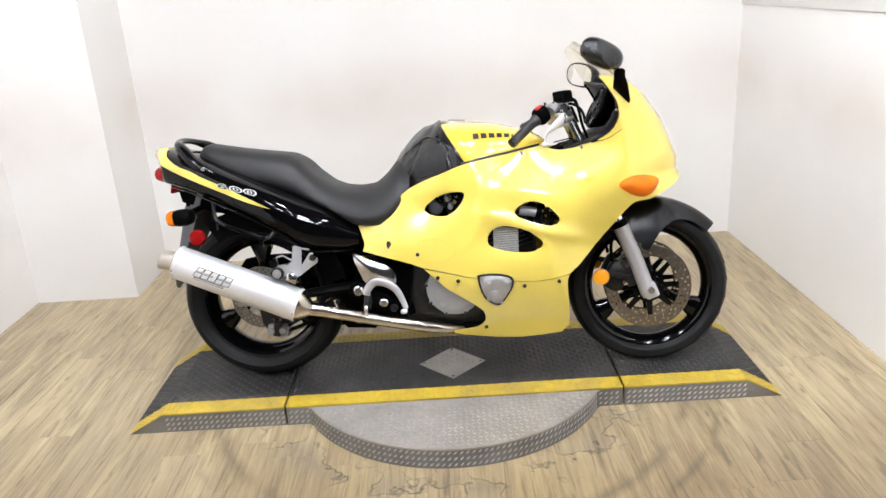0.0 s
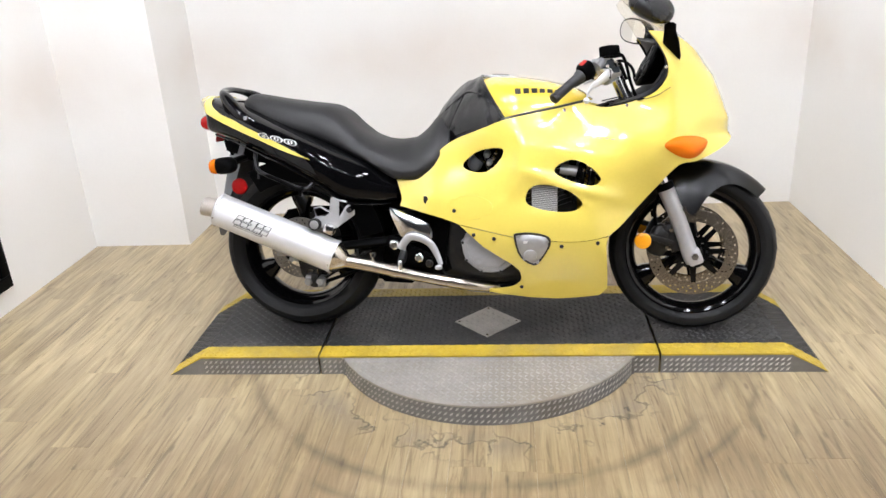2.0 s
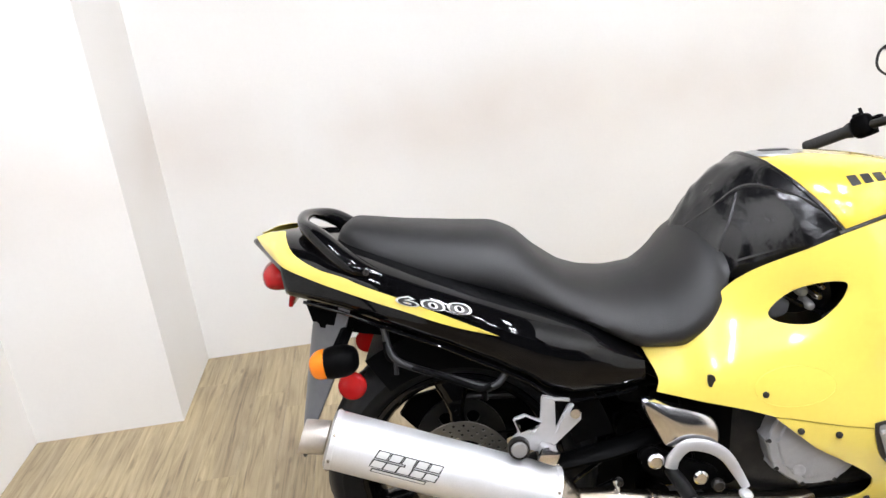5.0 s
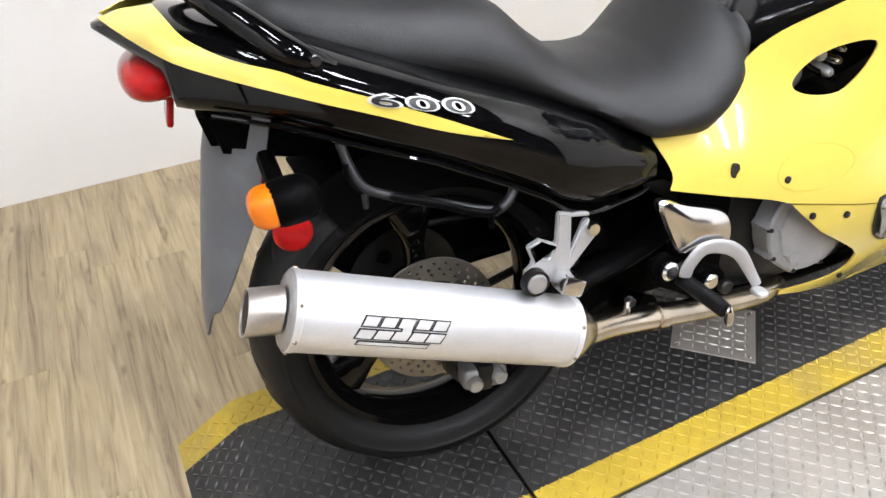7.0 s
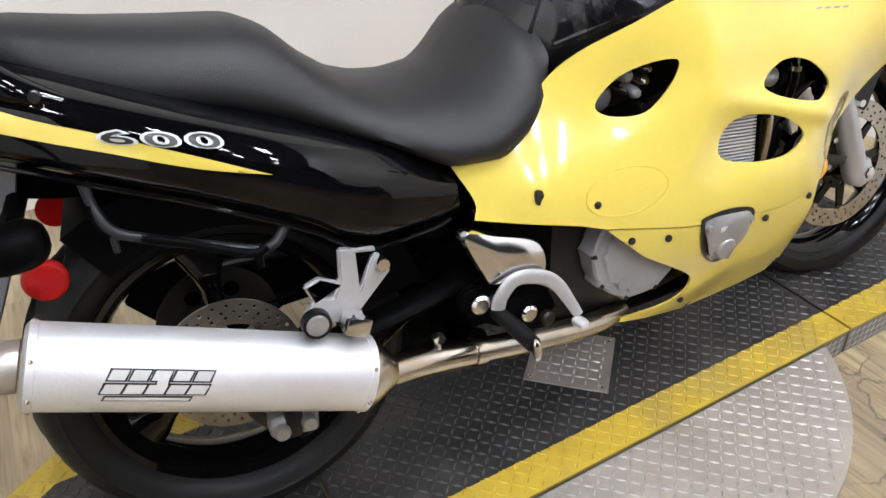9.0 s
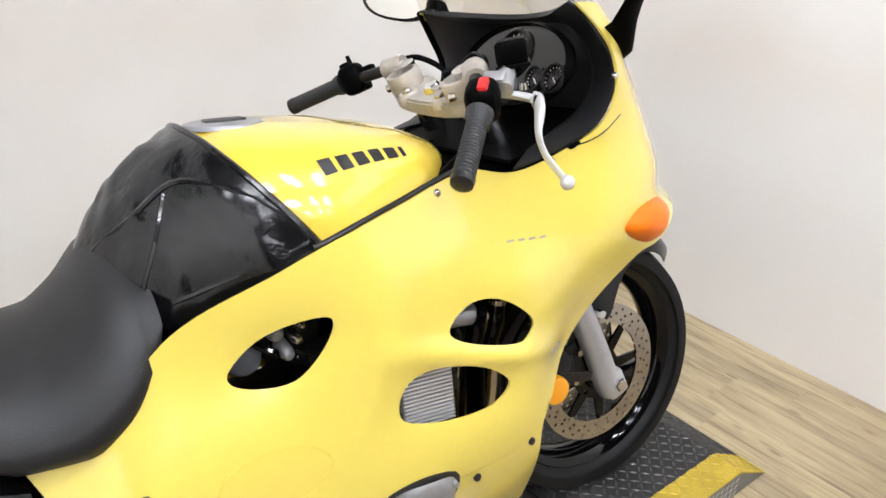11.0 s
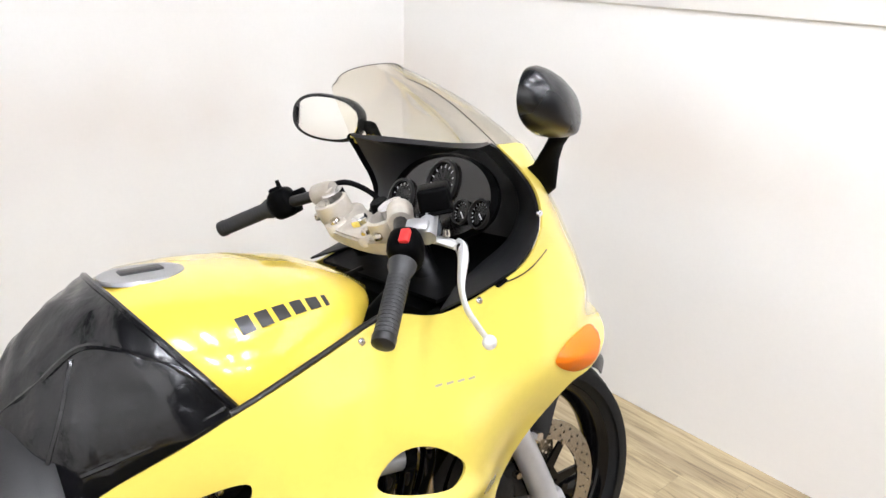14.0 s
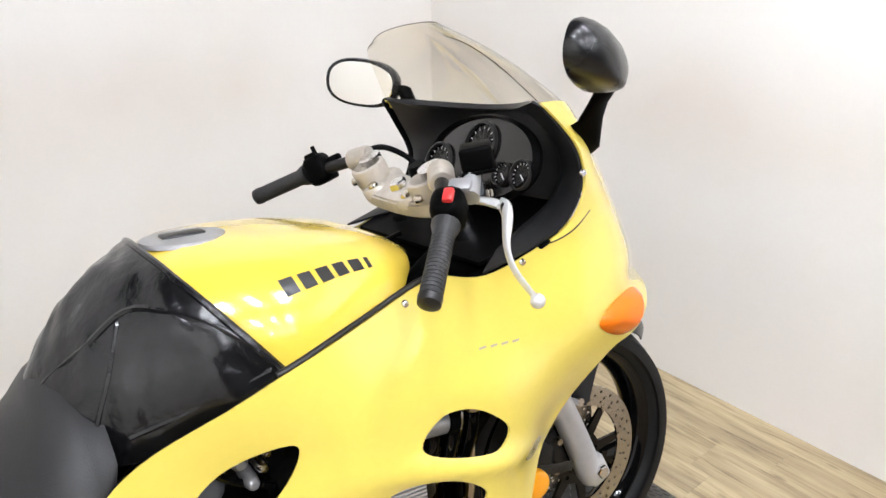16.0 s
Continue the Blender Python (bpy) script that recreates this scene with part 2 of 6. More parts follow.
def plank_material():
    m = material("plank_laminate", (0.37, 0.298, 0.18), 0.33, vary=0.1, tone=0.16, bump=0.12, bump_scale=60, spec=0.45)
    nt = m.node_tree
    N, L = nt.nodes, nt.links
    b = N["Principled BSDF"]
    old = b.inputs["Base Color"].links[0].from_socket
    tc = N.new("ShaderNodeTexCoord")
    oi = N.new("ShaderNodeObjectInfo")
    shift = N.new("ShaderNodeVectorMath")
    shift.operation = "MULTIPLY_ADD"
    shift.inputs[1].default_value = (26.0, 1.5, 9.0)
    L.new(tc.outputs["Object"], shift.inputs[0])
    sc = N.new("ShaderNodeMath")
    sc.operation = "MULTIPLY"
    sc.inputs[1].default_value = 60.0
    L.new(oi.outputs["Random"], sc.inputs[0])
    cx = N.new("ShaderNodeCombineXYZ")
    for n in range(3):
        L.new(sc.outputs[0], cx.inputs[n])
    L.new(cx.outputs[0], shift.inputs[2])
    n1 = N.new("ShaderNodeTexNoise")
    n1.inputs["Scale"].default_value, n1.inputs["Detail"].default_value, n1.inputs["Distortion"].default_value = 2.0, 13.0, 1.1
    n1.inputs["Roughness"].default_value = 0.62
    L.new(shift.outputs[0], n1.inputs["Vector"])
    cr = N.new("ShaderNodeValToRGB")
    e = cr.color_ramp.elements
    e[0].position, e[0].color = 0.32, (0.19, 0.145, 0.092, 1)
    e[1].position, e[1].color = 0.66, (0.54, 0.445, 0.29, 1)
    mid = e.new(0.46)
    mid.color = (0.40, 0.32, 0.198, 1)
    L.new(n1.outputs["Fac"], cr.inputs["Fac"])
    mx = N.new("ShaderNodeMix")
    mx.data_type = "RGBA"
    mx.inputs["Factor"].default_value = 0.8
    L.new(old, mx.inputs["A"])
    L.new(cr.outputs["Color"], mx.inputs["B"])
    # broad grey and honey patches that run along the boards
    wide = N.new("ShaderNodeVectorMath")
    wide.operation = "MULTIPLY_ADD"
    wide.inputs[1].default_value = (11.0, 1.7, 4.0)
    L.new(tc.outputs["Object"], wide.inputs[0])
    L.new(cx.outputs[0], wide.inputs[2])
    n2 = N.new("ShaderNodeTexNoise")
    n2.inputs["Scale"].default_value, n2.inputs["Detail"].default_value, n2.inputs["Distortion"].default_value = 1.0, 9.0, 0.9
    L.new(wide.outputs[0], n2.inputs["Vector"])
    cr2 = N.new("ShaderNodeValToRGB")
    e2 = cr2.color_ramp.elements
    e2[0].position, e2[0].color = 0.40, (0.58, 0.53, 0.49, 1)
    e2[1].position, e2[1].color = 0.60, (1.16, 1.14, 1.02, 1)
    L.new(n2.outputs["Fac"], cr2.inputs["Fac"])
    patches = N.new("ShaderNodeMix")
    patches.data_type, patches.blend_type = "RGBA", "MULTIPLY"
    patches.inputs["Factor"].default_value = 0.42
    L.new(mx.outputs["Result"], patches.inputs["A"])
    L.new(cr2.outputs["Color"], patches.inputs["B"])
    # small dark knots, stretched along the boards
    kn = N.new("ShaderNodeTexVoronoi")
    kn.inputs["Scale"].default_value = 1.0
    kv = N.new("ShaderNodeVectorMath")
    kv.operation = "MULTIPLY_ADD"
    kv.inputs[1].default_value = (15.0, 5.0, 1.0)
    L.new(tc.outputs["Object"], kv.inputs[0])
    L.new(cx.outputs[0], kv.inputs[2])
    L.new(kv.outputs[0], kn.inputs["Vector"])
    km = N.new("ShaderNodeMapRange")
    km.inputs["From Min"].default_value, km.inputs["From Max"].default_value = 0.05, 0.13
    km.inputs["To Min"].default_value, km.inputs["To Max"].default_value = 0.55, 0.0
    L.new(kn.outputs["Distance"], km.inputs["Value"])
    knots = N.new("ShaderNodeMix")
    knots.data_type = "RGBA"
    knots.inputs["B"].default_value = (0.13, 0.095, 0.06, 1)
    L.new(patches.outputs["Result"], knots.inputs["A"])
    L.new(km.outputs["Result"], knots.inputs["Factor"])
    # round scuffs that the turning platform has left on the floor
    geo = N.new("ShaderNodeNewGeometry")
    ln = N.new("ShaderNodeVectorMath")
    ln.operation = "LENGTH"
    L.new(geo.outputs["Position"], ln.inputs[0])
    wob = N.new("ShaderNodeTexNoise")
    wob.inputs["Scale"].default_value, wob.inputs["Detail"].default_value = 5.5, 6.0
    L.new(geo.outputs["Position"], wob.inputs["Vector"])
    last = knots.outputs["Result"]
    for r0, wd, lo, hi, amt, col in ((0.67, 0.085, 0.50, 0.58, 0.5, (0.20, 0.18, 0.155, 1)), (0.67, 0.10, -1, 0.018, 0.9, (0.05, 0.042, 0.034, 1)), (0.86, 0.035, 0.36, 0.56, 0.55, (0.085, 0.065, 0.045, 1)), (0.97, 0.022, 0.40, 0.60, 0.5, (0.085, 0.065, 0.045, 1))):
        sub = N.new("ShaderNodeMath")
        sub.operation = "SUBTRACT"
        sub.inputs[1].default_value = r0
        L.new(ln.outputs["Value"], sub.inputs[0])
        ab = N.new("ShaderNodeMath")
        ab.operation = "ABSOLUTE"
        L.new(sub.outputs[0], ab.inputs[0])
        band = N.new("ShaderNodeMapRange")
        band.inputs["From Min"].default_value, band.inputs["From Max"].default_value = 0.0, wd
        band.inputs["To Min"].default_value, band.inputs["To Max"].default_value = amt, 0.0
        L.new(ab.outputs[0], band.inputs["Value"])
        patch = N.new("ShaderNodeMapRange")
        patch.inputs["From Min"].default_value, patch.inputs["From Max"].default_value = lo, hi
        if lo < 0:  # the thin torn edge of a scuff
            off = N.new("ShaderNodeMath")
            off.operation = "SUBTRACT"
            off.inputs[1].default_value = 0.53
            L.new(wob.outputs["Fac"], off.inputs[0])
            edge = N.new("ShaderNodeMath")
            edge.operation = "ABSOLUTE"
            L.new(off.outputs[0], edge.inputs[0])
            patch.inputs["From Min"].default_value, patch.inputs["To Min"].default_value, patch.inputs["To Max"].default_value = 0.0, 1.0, 0.0
            L.new(edge.outputs[0], patch.inputs["Value"])
        else:
            L.new(wob.outputs["Fac"], patch.inputs["Value"])
        mul = N.new("ShaderNodeMath")
        mul.operation = "MULTIPLY"
        L.new(band.outputs["Result"], mul.inputs[0])
        L.new(patch.outputs["Result"], mul.inputs[1])
        m2 = N.new("ShaderNodeMix")
        m2.data_type = "RGBA"
        m2.inputs["B"].default_value = col
        L.new(last, m2.inputs["A"])
        L.new(mul.outputs[0], m2.inputs["Factor"])
        last = m2.outputs["Result"]
    # dimmer light in front of the platform, put into the plank colour, patchy
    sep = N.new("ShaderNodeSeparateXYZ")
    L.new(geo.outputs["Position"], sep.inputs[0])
    front_fade = N.new("ShaderNodeMapRange")
    front_fade.interpolation_type = "SMOOTHSTEP"
    front_fade.inputs["From Min"].default_value, front_fade.inputs["From Max"].default_value = 0.1, -1.0
    front_fade.inputs["To Max"].default_value = 1.0
    L.new(sep.outputs["Y"], front_fade.inputs["Value"])
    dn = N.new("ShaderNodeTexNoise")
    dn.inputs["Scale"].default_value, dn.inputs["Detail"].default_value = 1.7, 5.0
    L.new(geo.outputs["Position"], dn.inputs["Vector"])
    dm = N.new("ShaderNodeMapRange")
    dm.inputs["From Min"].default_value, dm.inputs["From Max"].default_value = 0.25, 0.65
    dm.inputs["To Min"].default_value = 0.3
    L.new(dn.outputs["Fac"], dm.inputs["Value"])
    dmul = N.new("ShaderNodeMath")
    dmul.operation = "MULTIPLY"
    L.new(front_fade.outputs["Result"], dmul.inputs[0])
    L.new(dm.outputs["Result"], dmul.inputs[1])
    front_shade = N.new("ShaderNodeMix")
    front_shade.data_type, front_shade.blend_type = "RGBA", "MULTIPLY"
    front_shade.inputs["B"].default_value = (0.42, 0.36, 0.30, 1)
    L.new(last, front_shade.inputs["A"])
    L.new(dmul.outputs[0], front_shade.inputs["Factor"])
    L.new(front_shade.outputs["Result"], b.inputs["Base Color"])
    return m


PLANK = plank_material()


# ---- mesh helpers ----
def finish(bm, angle=38):
    bmesh.ops.recalc_face_normals(bm, faces=bm.faces)
    lim = radians(angle)
    for f in bm.faces:
        f.smooth = True
    for e in bm.edges:
        if len(e.link_faces) != 2 or e.calc_face_angle(0) > lim:
            e.smooth = False


def part(name, bm, m, parent=None, label="", at=None, angle=38, solid=0.0):
    finish(bm, angle)
    me = bpy.data.meshes.new(name)
    bm.to_mesh(me)
    bm.free()
    me.materials.append(m)
    ob = new(name, me)
    if parent:
        ob.parent = parent
    if at:
        ob.matrix_basis = at
    if label:
        tagged(ob, label)
    if solid:
        s = ob.modifiers.new("thickness", "SOLIDIFY")
        s.thickness, s.offset = abs(solid), (-1 if solid > 0 else 1)
    return ob


def empty(name, parent=None, at=None):
    ob = new(name)
    ob.empty_display_size = 0.05
    if parent:
        ob.parent = parent
    if at:
        ob.matrix_basis = at
    return ob


def box(size, at=None, bevel=0.0, seg=2, bm=None):
    bm = bm or bmesh.new()
    r = bmesh.ops.create_cube(bm, size=1.0, matrix=(at or Matrix()) @ Matrix.Diagonal((*size, 1)))
    if bevel:
        edges = {e for v in r["verts"] for e in v.link_edges}
        bmesh.ops.bevel(bm, geom=list(edges), offset=bevel, segments=seg, affect="EDGES", profile=0.5)
    return bm


def ring_mesh(rings, closed=True, cap=True, bm=None):
    bm = bm or bmesh.new()
    vs = [[bm.verts.new(p) for p in r] for r in rings]
    n = len(rings[0])
    for a, b in zip(vs, vs[1:]):
        for i in range(n if closed else n - 1):
            j = (i + 1) % n
            bm.faces.new((a[i], a[j], b[j], b[i]))
    if cap and closed:
        bm.faces.new(vs[0][::-1])
        bm.faces.new(vs[-1])
    return bm


def smooth_line(pts, per=6, closed=False):
    """A Catmull-Rom curve through points of any dimension."""
    P = [Vector(p) for p in pts]
    n = len(P)
    out = []
    for i in range(n if closed else n - 1):
        p1, p2 = P[i], P[(i + 1) % n]
        p0 = P[i - 1] if (i > 0 or closed) else p1 * 2 - p2
        p3 = P[(i + 2) % n] if (i + 2 < n or closed) else p2 * 2 - p1
        for k in range(per):
            t = k / per
            out.append(0.5 * (2 * p1 + (p2 - p0) * t + (2 * p0 - 5 * p1 + 4 * p2 - p3) * t * t + (3 * p1 - p0 - 3 * p2 + p3) * t ** 3))
    if not closed:
        out.append(P[-1])
    return out


def sweep(path, radius, n=12, per=5, flat=1.0, bm=None, cap=True):
    """A tube along a path; radius may be a list along the given points."""
    if not isinstance(radius, (list, tuple)):
        radius = [radius] * len(path)
    line = smooth_line([(*p, r) for p, r in zip(path, radius)], per) if per > 1 else [Vector((*p, r)) for p, r in zip(path, radius)]
    P, R = [Vector(q[:3]) for q in line], [q[3] for q in line]
    side = None
    rings = []
    for i, p in enumerate(P):
        d = (P[min(i + 1, len(P) - 1)] - P[max(i - 1, 0)]).normalized()
        if side is None:
            ref = Vector((0, 1, 0)) if abs(d.y) < 0.9 else Vector((0, 0, 1))
            side = ref - d * ref.dot(d)
        side = (side - d * side.dot(d)).normalized()
        up = d.cross(side)
        rings.append([p + R[i] * (side * math.cos(a) + flat * up * math.sin(a)) for a in (2 * math.pi * k / n for k in range(n))])
    return ring_mesh(rings, True, cap, bm)


def lathe(profile, n=48, bm=None, at=None, closed=False):
    """Turns (radius, y) round the y axis."""
    rings = [[Vector((r * math.cos(a), y, r * math.sin(a))) for a in (2 * math.pi * k / n for k in range(n))] for r, y in profile]
    if closed:
        rings.append(rings[0])
    if at:
        rings = [[at @ p for p in r] for r in rings]
    bm = ring_mesh(rings, True, False, bm)
    if closed:
        bmesh.ops.remove_doubles(bm, verts=bm.verts, dist=1e-6)
    else:
        bmesh.ops.holes_fill(bm, edges=[e for e in bm.edges if e.is_boundary], sides=0)
    return bm


def inside(p, poly):
    x, y = p
    hit = False
    j = len(poly) - 1
    for i in range(len(poly)):
        xi, yi = poly[i]
        xj, yj = poly[j]
        if (yi > y) != (yj > y) and x < (xj - xi) * (y - yi) / (yj - yi) + xi:
            hit = not hit
        j = i
    return hit


def sheet(outline, holes, place, grid=0.02, extra=()):
    """A surface over a flat outline with holes: triangulated with inner points, each put in space by place(u, v)."""
    from mathutils.geometry import delaunay_2d_cdt
    loops = [[Vector((p[0], p[1])) for p in loop] for loop in (outline, *holes)]
    verts, edges = [], []
    for loop in loops:
        k = len(verts)
        verts += loop
        edges += [(k + i, k + (i + 1) % len(loop)) for i in range(len(loop))]
    tup = [[(p.x, p.y) for p in loop] for loop in loops]
    us, vs = [p[0] for p in tup[0]], [p[1] for p in tup[0]]
    rim = np.array([q for loop in tup for q in loop])
    row, v = 0, min(vs) + grid / 2
    while v < max(vs):
        u = min(us) + (grid / 2 if row % 2 else grid)
        while u < max(us):
            if inside((u, v), tup[0]) and not any(inside((u, v), h) for h in tup[1:]) and ((rim - (u, v)) ** 2).sum(1).min() > (0.45 * grid) ** 2:
                verts.append(Vector((u, v)))
            u += grid
        v += grid * 0.87
        row += 1
    for p in extra:
        verts.append(Vector(p))
    out, _, faces = delaunay_2d_cdt(verts, edges, [], 0, 1e-6)[:3]
    bm = bmesh.new()
    bv = [bm.verts.new(place(p.x, p.y)) for p in out]
    for f in faces:
        c = sum((out[i] for i in f), Vector((0, 0))) / len(f)
        if inside(c, tup[0]) and not any(inside(c, h) for h in tup[1:]):
            bm.faces.new([bv[i] for i in f])
    bmesh.ops.delete(bm, geom=[v for v in bm.verts if not v.link_faces], context="VERTS")
    return bm


def plate(outline, thick, at=None, bevel=0.0, holes=()):
    """A flat plate in the xz plane, y from 0 to thick, with holes through it."""
    bm = sheet(outline, holes, lambda u, v: Vector((u, 0, v)), grid=9.0)
    bmesh.ops.dissolve_limit(bm, angle_limit=0.01, verts=bm.verts, edges=bm.edges)
    r = bmesh.ops.extrude_face_region(bm, geom=list(bm.faces))
    bmesh.ops.translate(bm, verts=[g for g in r["geom"] if isinstance(g, bmesh.types.BMVert)], vec=(0, thick, 0))
    if bevel:
        bmesh.ops.recalc_face_normals(bm, faces=bm.faces)
        bmesh.ops.bevel(bm, geom=[e for e in bm.edges if len(e.link_faces) == 2 and e.calc_face_angle(0) > 0.9], offset=bevel, segments=2, affect="EDGES")
    if at:
        bmesh.ops.transform(bm, matrix=at, verts=bm.verts)
    return bm


def circle(r, n=24, c=(0, 0)):
    return [(c[0] + r * math.cos(2 * math.pi * k / n), c[1] + r * math.sin(2 * math.pi * k / n)) for k in range(n)]


def flip_y(bm):
    """The same part on the other side of the machine."""
    bmesh.ops.transform(bm, matrix=Matrix.Diagonal((1, -1, 1, 1)), verts=bm.verts)
    bmesh.ops.reverse_faces(bm, faces=bm.faces)
    return bm


def along(x, table):
    xs, ys = zip(*table)
    return float(np.interp(x, xs, ys))


# ---- the room ----
XL, XR, YB, YC, XC, YF, ZC = -2.12, 1.64, 1.53, 1.06, -1.60, -8.0, 4.4
YW, ZW = -2.3, 3.0


def wall(name, x0, x1, y0, y1, z0, z1, label):
    bm = box((x1 - x0, y1 - y0, z1 - z0), pose((x0 + x1) / 2, (y0 + y1) / 2, (z0 + z1) / 2))
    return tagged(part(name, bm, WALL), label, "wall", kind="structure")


wall("wall_back", XC, XR + 0.12, YB, YB + 0.12, 0, ZW, "white painted smooth wall behind the motorcycle")
wall("wall_left", XL - 0.12, XL, YW, YC + 0.6, 0, ZW, "white painted smooth side wall of the photo bay")
wall("wall_right", XR, XR + 0.12, YW, YB, 0, ZW, "white painted smooth side wall with a raised upper part")
wall("wall_column", XL, XC, YC, YB + 0.12, 0, ZW, "white painted boxed column standing in the corner")
bm = box((0.010, YB - YW, ZW - 1.25), pose(XR - 0.005, (YB + YW) / 2, (ZW + 1.25) / 2), 0.003)
tagged(part("trim", bm, WALL), "white raised upper wall panel with a shadow gap below", "trim", kind="structure")
for nm, x0, x1, y0, y1 in (("wall_hall_left", -6.2, -6.0, YF, YB + 0.3), ("wall_hall_right", 5.5, 5.7, YF, YB + 0.3), ("wall_hall_front", -6.2, 5.7, YF - 0.2, YF), ("wall_hall_back", -6.2, 5.7, YB + 0.3, YB + 0.5)):
    bm = box((x1 - x0, y1 - y0, ZC), pose((x0 + x1) / 2, (y0 + y1) / 2, ZC / 2))
    tagged(part(nm, bm, HALL), "dark wall that closes the hall", "wall", kind="structure")
bm = box((12.0, YB - YF + 0.8, 0.1), pose(-0.25, (YF + YB) / 2, ZC + 0.05))
tagged(part("ceiling", bm, HALL), "dark hall ceiling with twin tube lamps", "ceiling", kind="structure")

FIX = [(x, y) for y in (-3.9, -2.3, -0.7) for x in (-1.1, -0.1, 0.9)]
ZL = 3.2
lamp0 = None
for x, y in FIX:
    if lamp0 is None:
        lamp0 = empty("ceiling_lamp", at=pose(x, y, ZL))
        part("housing", box((0.20, 0.68, 0.05), pose(0, 0, -0.025), 0.008), SILVER_PAINT, lamp0)
        for q in (-0.06, 0.06):
            part("tube", box((0.035, 0.62, 0.03), pose(q, 0, -0.068), 0.01), LAMP, lamp0, "glowing white tube")
        for q in (-0.3, 0.3):
            part("hanger", sweep([(0, q, 0), (0, q, ZC - ZL)], 0.004, 6, 1), DARK_METAL, lamp0)
        tagged(lamp0, "white hanging lamp with two short glowing tubes", "lamp", "ceiling lamps")
    else:
        copy_thing(lamp0, pose(x, y, ZL))

# black framed panel on the side wall
panel = empty("framed_panel", at=pose(XL + 0.002, 0.31, 0.115))
PW, PH, FW = 1.5, 1.35, 0.055
part("panel", box((0.012, PW - 0.06, PH - 0.06), pose(0.008, -PW / 2, PH / 2)), WALL, panel, "white panel with rows of small dots")
for nm, sy, sz, y, z in (("frame_rail", PW, FW, -PW / 2, FW / 2), ("frame_rail", PW, FW, -PW / 2, PH - FW / 2), ("frame_post", FW, PH - 2 * FW, -FW / 2, PH / 2), ("frame_post", FW, PH - 2 * FW, -PW + FW / 2, PH / 2)):
    part(nm, box((0.035, sy, sz), pose(0.0176, y, z), 0.005), BLACK_PLASTIC, panel, "worn black frame bar")
bm = bmesh.new()
for i in range(46):
    for j in range(34):
        y, z = -0.075 - i * 0.02 - (0.01 if j % 2 else 0), 0.075 + j * 0.022
        vs = [bm.verts.new((0.0145, y + 0.0045 * math.cos(a), z + 0.0045 * math.sin(a))) for a in (0, 1.05, 2.1, 3.14, 4.19, 5.24)]
        bm.faces.new(vs)
tagged(part("dot_pattern", bm, GREY_PLASTIC, panel, "small grey dots"), kind="stuff")
tagged(panel, "white dotted panel in a worn black frame on the wall", "panel")

# ---- the platform ----
H, PY0, PY1, PX, RX = 0.0734, -0.260, 0.300, 1.03, 1.157
STRIP = 0.075
SEAM = 0.596
DX, DY = 0.001, -0.008


def lug(bm, c, d, nrm, long=0.0105, wide=0.0036, high=0.0022):
    """One raised lens of tread plate."""
    c, d, nrm = Vector(c), Vector(d).normalized(), Vector(nrm)
    s = nrm.cross(d)
    a, b = bm.verts.new(c - d * long), bm.verts.new(c + d * long)
    e, f = bm.verts.new(c - s * wide), bm.verts.new(c + s * wide)
    g, h = bm.verts.new(c - d * long * 0.45 + nrm * high), bm.verts.new(c + d * long * 0.45 + nrm * high)
    for q in ((a, e, g), (e, h, g), (e, b, h), (b, f, h), (f, g, h), (f, a, g)):
        bm.faces.new(q)


def lugs(origin, u, v, nu, nv, keep, step=0.0195, one_way=False):
    """Rows of lugs in alternating directions over a flat face."""
    bm = bmesh.new()
    o, u, v = Vector(origin), Vector(u), Vector(v)
    nrm = u.cross(v).normalized()
    for i in range(nu):
        for j in range(nv):
            p = o + u * (i + 0.5) * step + v * (j + 0.5) * step
            if keep(p):
                d = (u + v) if one_way or (i + j) % 2 else (u - v)
                lug(bm, p, d, nrm)
    return bm


